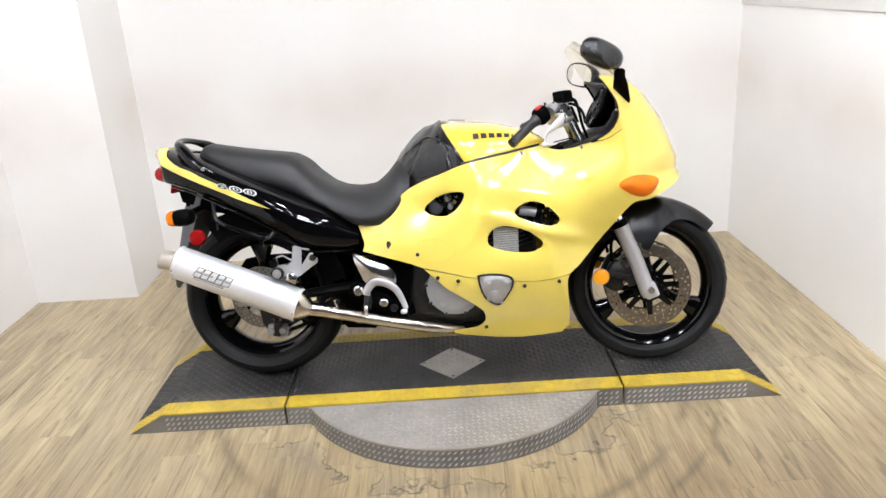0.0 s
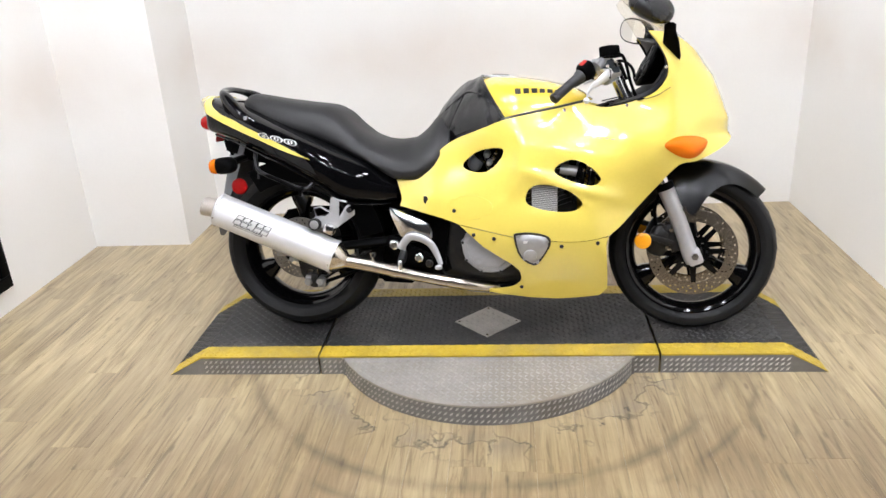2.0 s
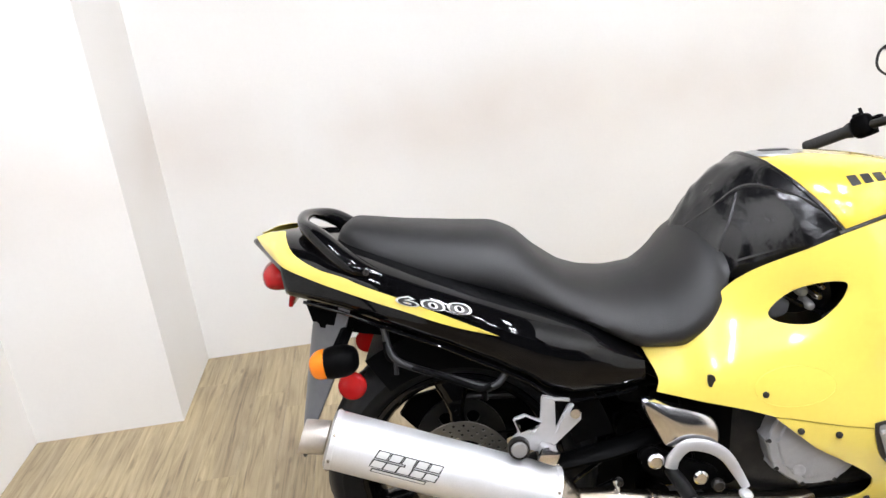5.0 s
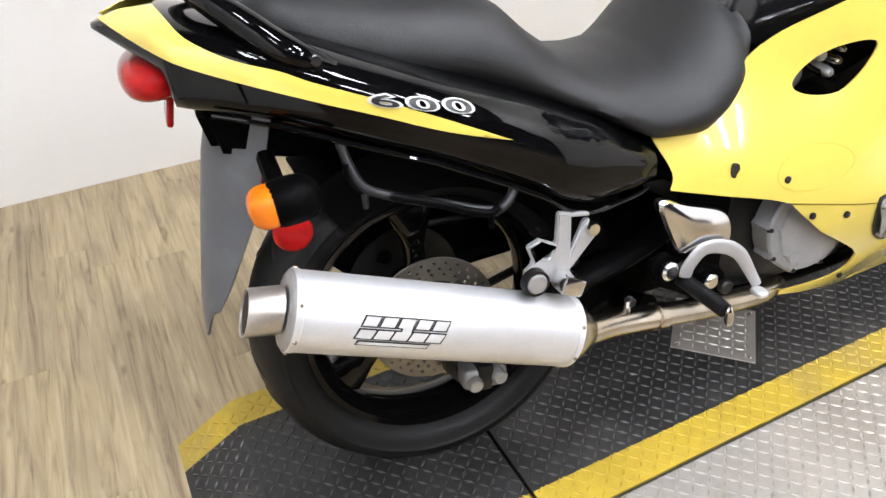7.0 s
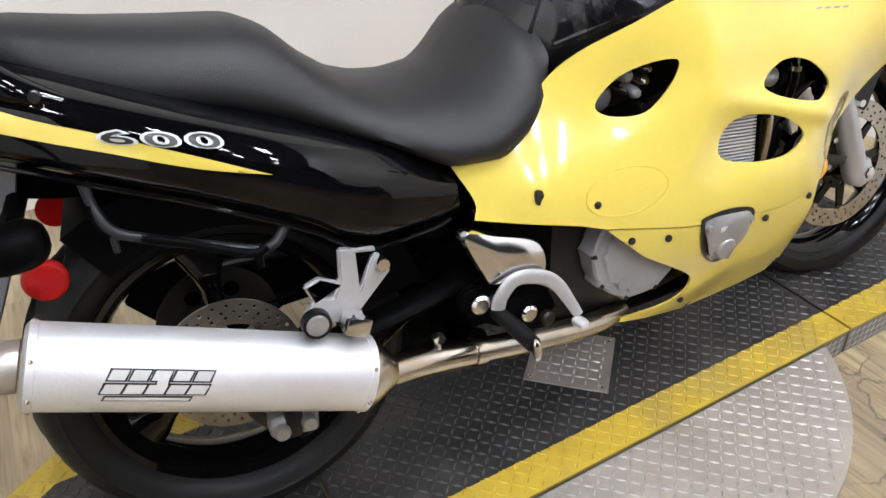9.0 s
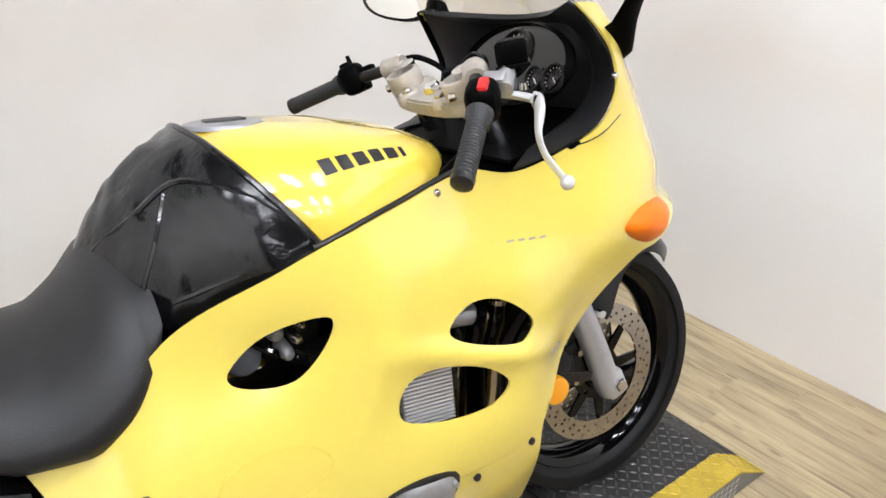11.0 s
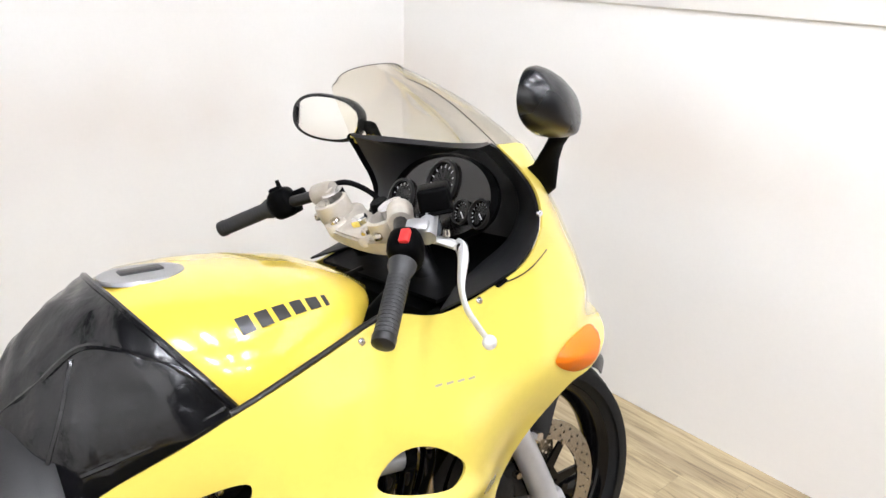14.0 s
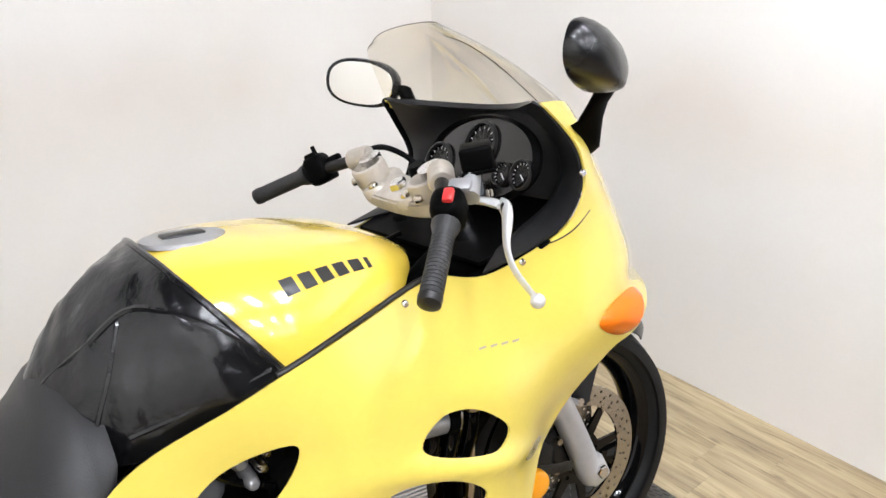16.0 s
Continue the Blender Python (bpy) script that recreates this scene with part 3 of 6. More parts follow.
def segment(x0, x1, ramp0, ramp1):
    """One length of the platform, from x0 to x1, sloping to the floor at an end that has a ramp."""
    ob = empty("platform", at=pose(0.011, 0.003, 0))
    a, b = x0 + (RX - PX if ramp0 else 0), x1 - (RX - PX if ramp1 else 0)

    def deck(y0, y1, lift):
        rows = [(x0, lift if ramp0 else H + lift), (a, H + lift), (b, H + lift), (x1, lift if ramp1 else H + lift)]
        bm = bmesh.new()
        prof = [r for i, r in enumerate(rows) if i == 0 or abs(r[0] - rows[i - 1][0]) > 1e-4]
        top = [[bm.verts.new((x, y, z)) for x, z in prof] for y in (y0, y1)]
        low = [[bm.verts.new((x, y, max(0.001, z - 0.006) if z > 0.02 else 0.0)) for x, z in prof] for y in (y0, y1)]
        n = len(prof)
        for i in range(n - 1):
            bm.faces.new((top[0][i], top[0][i + 1], top[1][i + 1], top[1][i]))
            bm.faces.new((low[0][i + 1], low[0][i], low[1][i], low[1][i + 1]))
            for k in (0, 1):
                bm.faces.new((top[k][i], low[k][i], low[k][i + 1], top[k][i + 1]) if k == 0 else (top[k][i], top[k][i + 1], low[k][i + 1], low[k][i]))
        for i in (0, n - 1):
            bm.faces.new((top[0][i], top[1][i], low[1][i], low[0][i]))
        return bm

    part("deck", deck(PY0 + STRIP, PY1 - STRIP, 0.0), TREAD_BLACK, ob, "black tread plate", angle=10)
    part("front_strip", deck(PY0, PY0 + STRIP - 0.0004, 0.0005), TREAD_YELLOW, ob, "worn yellow painted tread plate", angle=10)
    part("back_strip", deck(PY1 - STRIP + 0.0004, PY1, 0.0005), TREAD_YELLOW, ob, "worn yellow painted tread plate", angle=10)
    for nm, y in (("front_skirt", PY0 + 0.002), ("back_skirt", PY1 - 0.006)):
        out = [(x0, 0.0), (x1, 0.0)] + ([] if ramp1 else [(x1, H - 0.006)]) + [(b, H - 0.0062), (a, H - 0.006)] + ([] if ramp0 else [(x0, H - 0.0064)])
        out = [p for i, p in enumerate(out) if all(math.dist(p, q) > 0.002 for q in out[:i])]
        part(nm, plate(out, 0.004, pose(0, y, 0)), TREAD_DULL, ob, "bare metal tread plate skirt")
    st = 0.0195
    nu, nv = int((b - a) / st), int((PY1 - PY0) / st)
    o = (a + 0.004, PY0 + 0.002, H + 0.0004)
    tagged(part("deck_tread", lugs(o, (1, 0, 0), (0, 1, 0), nu, nv, lambda p: PY0 + STRIP < p.y < PY1 - STRIP and not (abs(p.x - DX) + abs(p.y - DY) < 0.135)), TREAD_WORN, ob), kind="stuff")
    tagged(part("strip_tread", lugs(o, (1, 0, 0), (0, 1, 0), nu, nv, lambda p: not PY0 + STRIP < p.y < PY1 - STRIP), TREAD_YELLOW, ob), kind="stuff")
    tagged(part("skirt_tread", lugs((a + 0.004, PY0 + 0.0018, 0.002), (1, 0, 0), (0, 0, 1), nu, 3, lambda p: p.z < H - 0.009, one_way=True), TREAD_BRIGHT, ob), kind="stuff")
    for on, x, s in ((ramp0, a, -1), (ramp1, b, 1)):
        if on:
            d = Vector((RX - PX, 0, -H)).normalized()
            d.x *= s
            u, v = (d, Vector((0, 1, 0)))
            bmr, bmy = bmesh.new(), bmesh.new()
            nrm = Vector((s * H, 0, RX - PX)).normalized()
            for i in range(7):
                for j in range(nv):
                    p = Vector((x, PY0 + 0.002 + (j + 0.5) * st, H + 0.0005)) + d * ((i + 0.5) * st)
                    e = (d + v) if (i + j) % 2 else (d - v)
                    lug(bmr if PY0 + STRIP < p.y < PY1 - STRIP else bmy, p, e, nrm)
            tagged(part("ramp_tread", bmr, TREAD_WORN, ob), kind="stuff")
            tagged(part("ramp_strip_tread", bmy, TREAD_YELLOW, ob), kind="stuff")
    return ob


tagged(segment(-RX, -SEAM - 0.004, True, False), "ramped end of a motorcycle platform, black tread plate with yellow edges", "platform", "platform lengths")
mid = tagged(segment(-SEAM + 0.004, SEAM - 0.004, False, False), "middle length of a motorcycle platform in black tread plate", "platform", "platform lengths")
tagged(segment(SEAM + 0.004, RX, False, True), "ramped end of a motorcycle platform, black tread plate with yellow edges", "platform", "platform lengths")
part("diamond_plate", plate([(-0.126, 0), (0, -0.126), (0.126, 0), (0, 0.126)], 0.003, pose(DX, DY, H + 0.0005, 90, 0, 0), 0.001), TREAD_METAL, mid, "bare metal square plate set on its corner")
bm = bmesh.new()
for i in range(-7, 8):
    for j in range(-7, 8):
        p = (i * 0.0195, j * 0.0195)
        if abs(p[0]) + abs(p[1]) < 0.112:
            lug(bm, (DX + p[0], DY + p[1], H + 0.0037), (1, 1 if (i + j) % 2 else -1, 0), (0, 0, 1))
tagged(part("diamond_tread", bm, TREAD_BRIGHT, mid), kind="stuff")
for c in ((-0.108, 0), (0.108, 0), (0, -0.108), (0, 0.108)):
    part("screw", lathe([(0.0005, 0.003), (0.003, 0.0028), (0.0045, 0.0015), (0.005, 0)], 10, at=pose(DX + c[0], DY + c[1], H + 0.0036, 90, 0, 0)), STEEL, mid)

# round turntable plate under the middle
RD, CYD, HD = 0.570, 0.004, 0.071
disc = empty("turntable_disc", at=pose(0.01, 0, 0))
arc = [(RD * math.cos(a), CYD + RD * math.sin(a)) for a in np.linspace(math.pi + math.asin((CYD - PY0) / RD) - 0.02, 2 * math.pi - math.asin((CYD - PY0) / RD) + 0.02, 72)]
arc = [(x, min(y, PY0 - 0.004)) for x, y in arc]
bm = sheet(arc, [], lambda u, v: Vector((u, v, HD)), grid=9)
bmesh.ops.dissolve_limit(bm, angle_limit=0.01, verts=bm.verts, edges=bm.edges)
r = bmesh.ops.extrude_face_region(bm, geom=list(bm.faces))
bmesh.ops.translate(bm, verts=[g for g in r["geom"] if isinstance(g, bmesh.types.BMVert)], vec=(0, 0, -0.006))
part("top_plate", bm, TREAD_METAL, disc, "bare metal tread plate")
bm = bmesh.new()
rows = [[(x * k, CYD + (y - CYD) * k, z) for x, y in arc] for k, z in ((0.997, HD - 0.006), (0.999, 0.0), (0.985, 0.0), (0.985, HD - 0.0065))]
rows.append(rows[0])
ring_mesh([[Vector(p) for p in row] for row in rows], False, False, bm)
part("rim_skirt", bm, TREAD_DULL, disc, "bent tread plate skirt")
bm = bmesh.new()
for i in range(-29, 30):
    for j in range(0, 17):
        p = Vector((i * 0.0195, PY0 - 0.012 - j * 0.0195, HD + 0.0003))
        if (p.x ** 2 + (p.y - CYD) ** 2) < (RD - 0.012) ** 2:
            lug(bm, p, (1, 1 if (i + j) % 2 else -1, 0), (0, 0, 1))
for k, a in enumerate(np.arange(math.pi + 0.50, 2 * math.pi - 0.50, 0.0195 / RD)):
    nrm = Vector((math.cos(a), math.sin(a), 0))
    for j in range(3):
        lug(bm, nrm * (RD * 0.999) + Vector((0, CYD, 0.013 + j * 0.0215)), Vector((-nrm.y, nrm.x, 1)), nrm)
tagged(part("disc_tread", bm, TREAD_BRIGHT, disc), kind="stuff")
tagged(disc, "half-round bare metal tread plate turntable beside the platform", "turntable")

# ---- the motorcycle ----
bike = empty("motorcycle", at=pose(0.043, 0.015, 0.085, 0, 0, -5) @ pose(0, 0, 0, -10, 0, 0))
tagged(bike, "yellow and black sport touring motorcycle leaning on its stand", "motorcycle")

TURN = pose(0, 0, 0, 0, 0, 4)  # the side stations are square to the platform, the machine stands at an angle to it
# half width of the fairing over the side view: a smooth surface through these stations (x, z, half width)
STATIONS = np.array([(-.33, .45, .19), (-.32, .54, .165), (-.227, .486, .236), (-.131, .452, .255), (-.094, .597, .225), (-.16, .64, .195), (.032, .651, .263), (.04, .76, .250),
                     (.209, .586, .295), (.348, .561, .308), (.288, .482, .31), (.121, .477, .285), (-.068, .376, .262), (.012, .359, .278), (.098, .179, .215), (.39, .15, .185),
                     (.39, .32, .268), (.533, .658, .304), (.62, .60, .288), (.256, .794, .225), (.48, .81, .27), (.58, .90, .300), (.56, .96, .316), (.48, 1.02, .278), (.20, .13, .175), (-.04, .16, .17), (.75, .75, .281), (.70, .95, .265), (.47, .45, .230), (.545, .54, .252)])


def spline_core(d2):
    return np.where(d2 > 0, d2 * np.log(np.maximum(d2, 1e-12)), 0)


SP, SN = STATIONS[:, :2], len(STATIONS)
SA = np.c_[np.ones(SN), SP]
SW = np.linalg.solve(np.block([[spline_core(((SP[:, None] - SP[None]) ** 2).sum(-1)) + np.eye(SN) * 2e-3, SA], [SA.T, np.zeros((3, 3))]]), np.r_[STATIONS[:, 2], 0, 0, 0])
NOSE = [(.69, .796), (.74, .795), (.81, .768), (.88, .737), (.956, .684), (1.011, .645), (1.03, .62)]


def nose_x(z):
    return along(z, NOSE) if z > .69 else .796 + (.69 - z) * 1.5


def dent(x, z, cx, cz, rx, rz, depth, tilt=0.0):
    dx, dz = x - cx, z - cz
    c, s = math.cos(tilt), math.sin(tilt)
    u, v = (dx * c + dz * s) / rx, (-dx * s + dz * c) / rz
    return depth * math.exp(-(u * u + v * v))


def fairing_y(x, z):
    d2 = ((SP - (x, z)) ** 2).sum(1)
    y = float(spline_core(d2) @ SW[:SN] + SW[SN] + SW[SN + 1] * x + SW[SN + 2] * z)
    s = min(max((nose_x(z) - x) / .272, 0), 1)
    y = .07 * x + (y - .07 * x) * (1 - (1 - s) ** 2.3) ** (1 / 2.3)
    # hollows round the three openings and the rib between the front two
    y -= dent(x, z, .275, .575, .105, .048, .020, -.25) + dent(x, z, .20, .495, .11, .050, .020, -.2) + dent(x, z, -.03, .615, .085, .050, .016, .3)
    y += dent(x, z, .26, .535, .15, .016, .012, -.28)
    # soft crease that parts the rear of the panel from its raised front
    ridge = along(z, ((.44, -.03), (.50, .06), (.58, .088), (.66, .088), (.76, .092)))
    y += .0065 * math.exp(-((x - ridge) / (.016 if x < ridge else .05)) ** 2) * min(1, max(0, (z - .44) / .08)) * min(1, max(0, (.745 - z) / .09))
    return y


def side(u, v, off=0.0):
    return TURN @ Vector((u, -(fairing_y(u, v) + off), v))


def both(name, make, m, parent, label="", **kw):
    part(name, make(), m, parent, label, **kw)
    return part(name, flip_y(make()), m, parent, label, **kw)


TOP_EDGE = smooth_line([(.492, 1.018), (.545, 1.013), (.60, .994), (.65, .965), (.696, .930), (.724, .893)], 5)
seam_line = smooth_line([(-.112, .403), (-.03, .386), (.07, .366), (.193, .352), (.294, .351), (.385, .366)], 5)
upper = (smooth_line([(-.324, .460), (-.318, .49), (-.339, .547)], 4)[:-1] + smooth_line([(-.339, .547), (-.285, .564), (-.232, .594), (-.178, .652), (-.122, .688), (-.035, .722), (.037, .749), (.105, .764), (.201, .781), (.297, .801)], 4)[:-1]
         + smooth_line([(.297, .801), (.369, .784), (.461, .805), (.518, .832), (.551, .88), (.547, .926), (.522, .975), (.492, 1.018)], 5)[:-1]
         + TOP_EDGE[:-1] + smooth_line([(.724, .893), (.767, .808), (.793, .74), (.796, .70)], 6)[:-1]
         + smooth_line([(.796, .70), (.784, .678), (.735, .650), (.655, .613), (.596, .598), (.539, .527), (.463, .436), (.407, .380)], 5)[:-1]
         + [p for p in reversed(seam_line)] + smooth_line([(-.16, .421), (-.205, .434), (-.27, .449)], 3))
def grown(loop, k):
    """An outline scaled about its middle."""
    c = sum((Vector(p) for p in loop), Vector((0, 0))) / len(loop)
    return [c + (Vector(p) - c) * k for p in loop]


CUT1 = smooth_line([(-.096, .604), (-.056, .640), (-.007, .655), (.032, .652), (.02, .617), (-.022, .582), (-.075, .584)], 5, True)
CUT1 = grown(CUT1, 1.06)
CUT2 = smooth_line([(.207, .586), (.248, .616), (.30, .606), (.347, .561), (.32, .539), (.24, .560)], 5, True)
CUT2 = grown(CUT2, 1.06)
CUT3 = smooth_line([(.115, .501), (.135, .530), (.18, .537), (.245, .518), (.288, .480), (.256, .455), (.185, .456), (.124, .474)], 5, True)
CUT3 = grown(CUT3, 1.06)
CUT4 = smooth_line([(.07, .366), (.078, .364), (.132, .358), (.185, .352), (.192, .337), (.178, .308), (.158, .277), (.139, .262), (.104, .280), (.082, .314)], 3, True)
nose_extra = [(nose_x(z) - .272 * q, z) for z in np.arange(.66, 1.0, .02) for q in (.004, .018, .045, .085, .14)]


def upper_side():
    return sheet(upper, [CUT1, CUT2, CUT3], side, 0.014, [p for p in nose_extra if inside(p, [(q[0], q[1]) for q in upper])])


both("side_fairing", upper_side, YELLOW, bike, "glossy yellow side fairing with three oval openings", angle=70, solid=0.004)
lower = ([Vector((p[0], p[1] - .003)) for p in seam_line][:-1] + smooth_line([(.385, .363), (.377, .33), (.388, .22), (.393, .149)], 4)[:-1]
         + [(.367, .137), (.30, .128), (.226, .121), (.13, .128), (.036, .138)] + smooth_line([(-.054, .149), (.05, .168), (.088, .192), (.094, .225), (.07, .258), (-.034, .327)], 4))


def lower_side():
    return sheet(lower, [], lambda u, v: side(u, v, -0.002), 0.016)


both("belly_fairing", lower_side, YELLOW, bike, "glossy yellow belly fairing", angle=70, solid=0.004)
for x, z in ((-.130, .451), (-.065, .368), (.004, .357), (.229, .333), (.347, .343), (.097, .175)):
    part("screw", lathe([(.0005, -.003), (.004, -.0028), (.0065, -.001), (.0068, .003)], 12, at=Matrix.Translation(side(x, z, .001)) @ pose(0, 0, 0, 0, 0, 4)), DARK_METAL, bike)
for x, z in ((.236, .776), (.432, .789), (.545, .905)):
    part("chrome_screw", lathe([(.0005, -.003), (.004, -.0028), (.0055, -.001), (.006, .003)], 12, at=Matrix.Translation(side(x, z, .001)) @ pose(0, 0, 0, 20, 0, 4)), CHROME, bike)
for k in range(4):
    bm = bmesh.new()
    g = [[bm.verts.new(side(.325 + k * .019 + i * .012, .688 - k * .002 + j * .0032, .0006)) for i in (0, 1)] for j in (0, 1)]
    bm.faces.new((g[0][0], g[0][1], g[1][1], g[1][0]))
    part("rubbed_mark", bm, WORN_MARK, bike, "pale rubbed mark of worn lettering", solid=0.0004)
part("panel_seam", sweep([side(x, z, .0003) for x, z in ((.474, .807), (.500, .811), (.528, .822), (.561, .843))], .0012, 5, 4), DECAL_BLACK, bike, "fine dark panel joint")
part("panel_clip", box((.022, .010, .006), Matrix.Translation(side(.474, .808, -.001)) @ pose(0, 0, 0, 0, -15, 4), .002), BLACK_PLASTIC, bike)
part("grommet", plate([(p[0], p[1]) for p in smooth_line([(-.234, .475), (-.222, .475), (-.220, .487), (-.224, .497), (-.235, .497)], 3, True)], .004, TURN @ pose(0, -(fairing_y(-.228, .485) + .002), 0)), DECAL_BLACK, bike)
# round access cover drawn by its fine edge line
line = [(-.13 + .075 * math.cos(a) + .055, .462 + .040 * math.sin(a)) for a in np.linspace(0, 2 * math.pi, 49)]
part("access_cover_edge", sweep([side(u, v, .0004) for u, v in line], .0009, 5, 1), YELLOW, bike, "fine raised edge of an access cover")
# front turn signals
SIG = smooth_line([(.546, .662), (.580, .688), (.641, .691), (.684, .675), (.668, .642), (.634, .620), (.588, .630)], 5, True)
SC = sum((Vector((p[0], p[1])) for p in SIG), Vector((0, 0))) / len(SIG)


def signal():
    poly = [(p[0], p[1]) for p in SIG]

    def bulge(u, v):
        d = min(math.dist((u, v), q) for q in poly)
        return side(u, v, .003 + .019 * (1 - (1 - min(d / .03, 1)) ** 2))
    return sheet(SIG, [], bulge, 0.009)


both("turn_signal", signal, AMBER, bike, "orange front turn signal lens", angle=80, solid=0.003)
# headlight
bm = sheet([(-.10, .725), (-.08, .705), (0, .70), (.08, .705), (.10, .725), (.085, .785), (0, .815), (-.085, .785)], [], lambda u, v: Vector((along(v, NOSE) + .004 - 3.2 * u * u, u, v)), 0.02)
part("headlight", bm, CLEAR, bike, "clear headlight glass on the nose", angle=80, solid=0.004)

# windscreen: a curved clear sheet
BASE = [side(p[0], p[1], -.003) for p in TOP_EDGE]


def screen_point(u, v):
    """u across -1..1, v from base 0 to tip 1."""
    k = (1 - abs(u)) * (len(BASE) - 1)
    i = min(int(k), len(BASE) - 2)
    base = BASE[i].lerp(BASE[i + 1], k - i)
    base = Vector((base.x, math.copysign(abs(base.y), u), base.z))
    tip = Vector((.452 - .040 * abs(u) ** 2.2, .130 * u - .010, 1.150 - .016 * abs(u) ** 2.5))
    p = base.lerp(tip, v)
    p.x += .008 * math.sin(math.pi * v) * (1 - abs(u))
    p.z += .010 * math.sin(math.pi * v)
    p.y *= 1 - .16 * abs(u) ** 5 * v ** 7
    p.z -= .008 * abs(u) ** 5 * v ** 6
    p.x += .014 * abs(u) ** 5 * v ** 6
    return p


bm = ring_mesh([[screen_point(u, v) for u in np.linspace(-1, 1, 25)] for v in np.linspace(0, 1, 13)], False, False)
part("windscreen", bm, SCREEN, bike, "pale smoked clear windscreen", angle=80, solid=0.0015).visible_shadow = False

# cockpit bowl
edge_r = smooth_line([(.37, .784), (.461, .805), (.518, .832), (.551, .88), (.547, .926), (.522, .975), (.496, 1.014)], 4)
edge = [side(p[0], p[1], -.006) for p in edge_r]
top = [Vector((.490 + .103 * (1 - (u / .235) ** 2), u, 1.025 - .026 * (1 - (u / .235) ** 2))) for u in np.linspace(-.215, .215, 11)]
rim = edge + top + [Vector((p.x, -p.y - .004, p.z + .010)) for p in reversed(edge)]
n = len(rim)
rings = [rim]
for k, sx in ((.35, .56), (.7, .60), (1.0, .625)):
    ring = []
    for i, p in enumerate(rim):
        q = Vector((sx, -.150 * math.cos(math.pi * (-.2 + 1.4 * i / (n - 1))), .888 + .100 * math.sin(math.pi * (-.2 + 1.4 * i / (n - 1)))))
        q.x += (.90 - q.z) * -.25
        ring.append(p.lerp(q, k))
    rings.append(ring)
bm = ring_mesh(rings, False, False)
bm.faces.new(list(bm.verts)[-n:])
part("cockpit_bowl", bm, BOWL_PLASTIC, bike, "satin black cockpit surround", angle=60, solid=0.004)
part("cockpit_floor", plate([(.40, -.19), (.46, -.205), (.56, -.20), (.62, -.16), (.64, 0), (.62, .16), (.56, .20), (.46, .205), (.40, .19)], .006, Matrix(((1, 0, 0, 0), (0, 0, 1, 0), (.22, 1, 0, .700), (0, 0, 0, 1)))), BLACK_PLASTIC, bike, "black inner floor of the cockpit")
part("cockpit_edge_trim", sweep([Vector((p.x, -p.y + .002, p.z + .003)) for p in (side(q[0], q[1], 0) for q in edge_r[4:])], .008, 8, 1), BLACK_PLASTIC, bike, "black edge trim of the cockpit")
# instruments: frame of the cluster leans back towards the rider
INST = Matrix.Translation((.536, -.005, .924)) @ Matrix.Rotation(radians(24), 4, "Y")


def inst(u, v, d):
    """u across to the left, v up the face, d out towards the rider."""
    return INST @ Vector((-d, u, v))


out = [(-.046 + .152 * math.cos(a), -.012 + (.080 if math.sin(a) > 0 else .074) * math.sin(a)) for a in np.linspace(0, 2 * math.pi, 49)[:-1]]
cl = empty("instrument_cluster", bike)
bm = ring_mesh([[inst(p[0] * k, p[1] * k, d) for p in out] for k, d in ((.72, -.035), (1.0, .006), (1.0, .012), (.94, .018), (.92, .010))])
part("housing", bm, BLACK_PLASTIC, cl)
bm = ring_mesh([[inst(p[0] * k, p[1] * k, d) for p in out] for k, d in ((.915, .0105), (.5, .012))])
part("face", bm, DIAL, cl)
for u, v, r in ((.070, -.026, .039), (-.042, .012, .043), (-.116, -.030, .021), (-.164, -.028, .025)):
    part("dial_ring", ring_mesh([[inst(u + rr * math.cos(a), v + rr * math.sin(a), d) for a in np.linspace(0, 2 * math.pi, 33)[:-1]] for rr, d in ((r, .012), (r, .019), (r * .9, .020), (r * .88, .013))], True, False), DARK_METAL, cl)
    part("dial", ring_mesh([[inst(u + rr * math.cos(a), v + rr * math.sin(a), .0135) for a in np.linspace(0, 2 * math.pi, 33)[:-1]] for rr in (r * .88, r * .2)], True, True), DIAL, cl, "black dial face")
    bm = bmesh.new()
    for a in np.linspace(-.8, 3.9, 13):
        c, s = math.cos(a), math.sin(a)
        q = [(r * .80, .0008), (r * .80, -.0008), (r * .66, -.0008), (r * .66, .0008)]
        bm.faces.new([bm.verts.new(inst(u + e * c - f * s, v + e * s + f * c, .0145)) for e, f in q])
    part("dial_marks", bm, DIAL_LIGHT, cl)
    part("needle", sweep([inst(u, v, .016), inst(u - r * .5, v - r * .45, .016)], .0011, 5, 1), DIAL_LIGHT, cl)

# ---- tank and its leather cover ----
TOPZ = [(-.215, .725), (-.205, .745), (-.18, .786), (-.146, .826), (-.095, .866), (-.044, .887), (.005, .896), (.088, .891), (.17, .880), (.263, .858), (.31, .838), (.345, .812)]
LOWZ = [(-.215, .66), (-.13, .664), (.049, .744), (.12, .762), (.226, .782), (.31, .802), (.345, .806)]
WIDE = [(-.215, .110), (-.15, .168), (-.06, .222), (.04, .240), (.12, .236), (.20, .216), (.26, .186), (.31, .138), (.345, .070)]


def TPOW(x):
    return along(x, [(-.215, 1.6), (-.12, 1.3), (0, .84), (.1, .72), (.345, .75)])


RIM_WIDE = [(-1, .5), (.03, .5)] + [(p.x, -p.y - .007) for p in (side(u, v) for u, v in ((.037, .749), (.07, .757), (.105, .764), (.15, .772), (.201, .781), (.25, .791), (.297, .801)))] + [(.40, .07)]


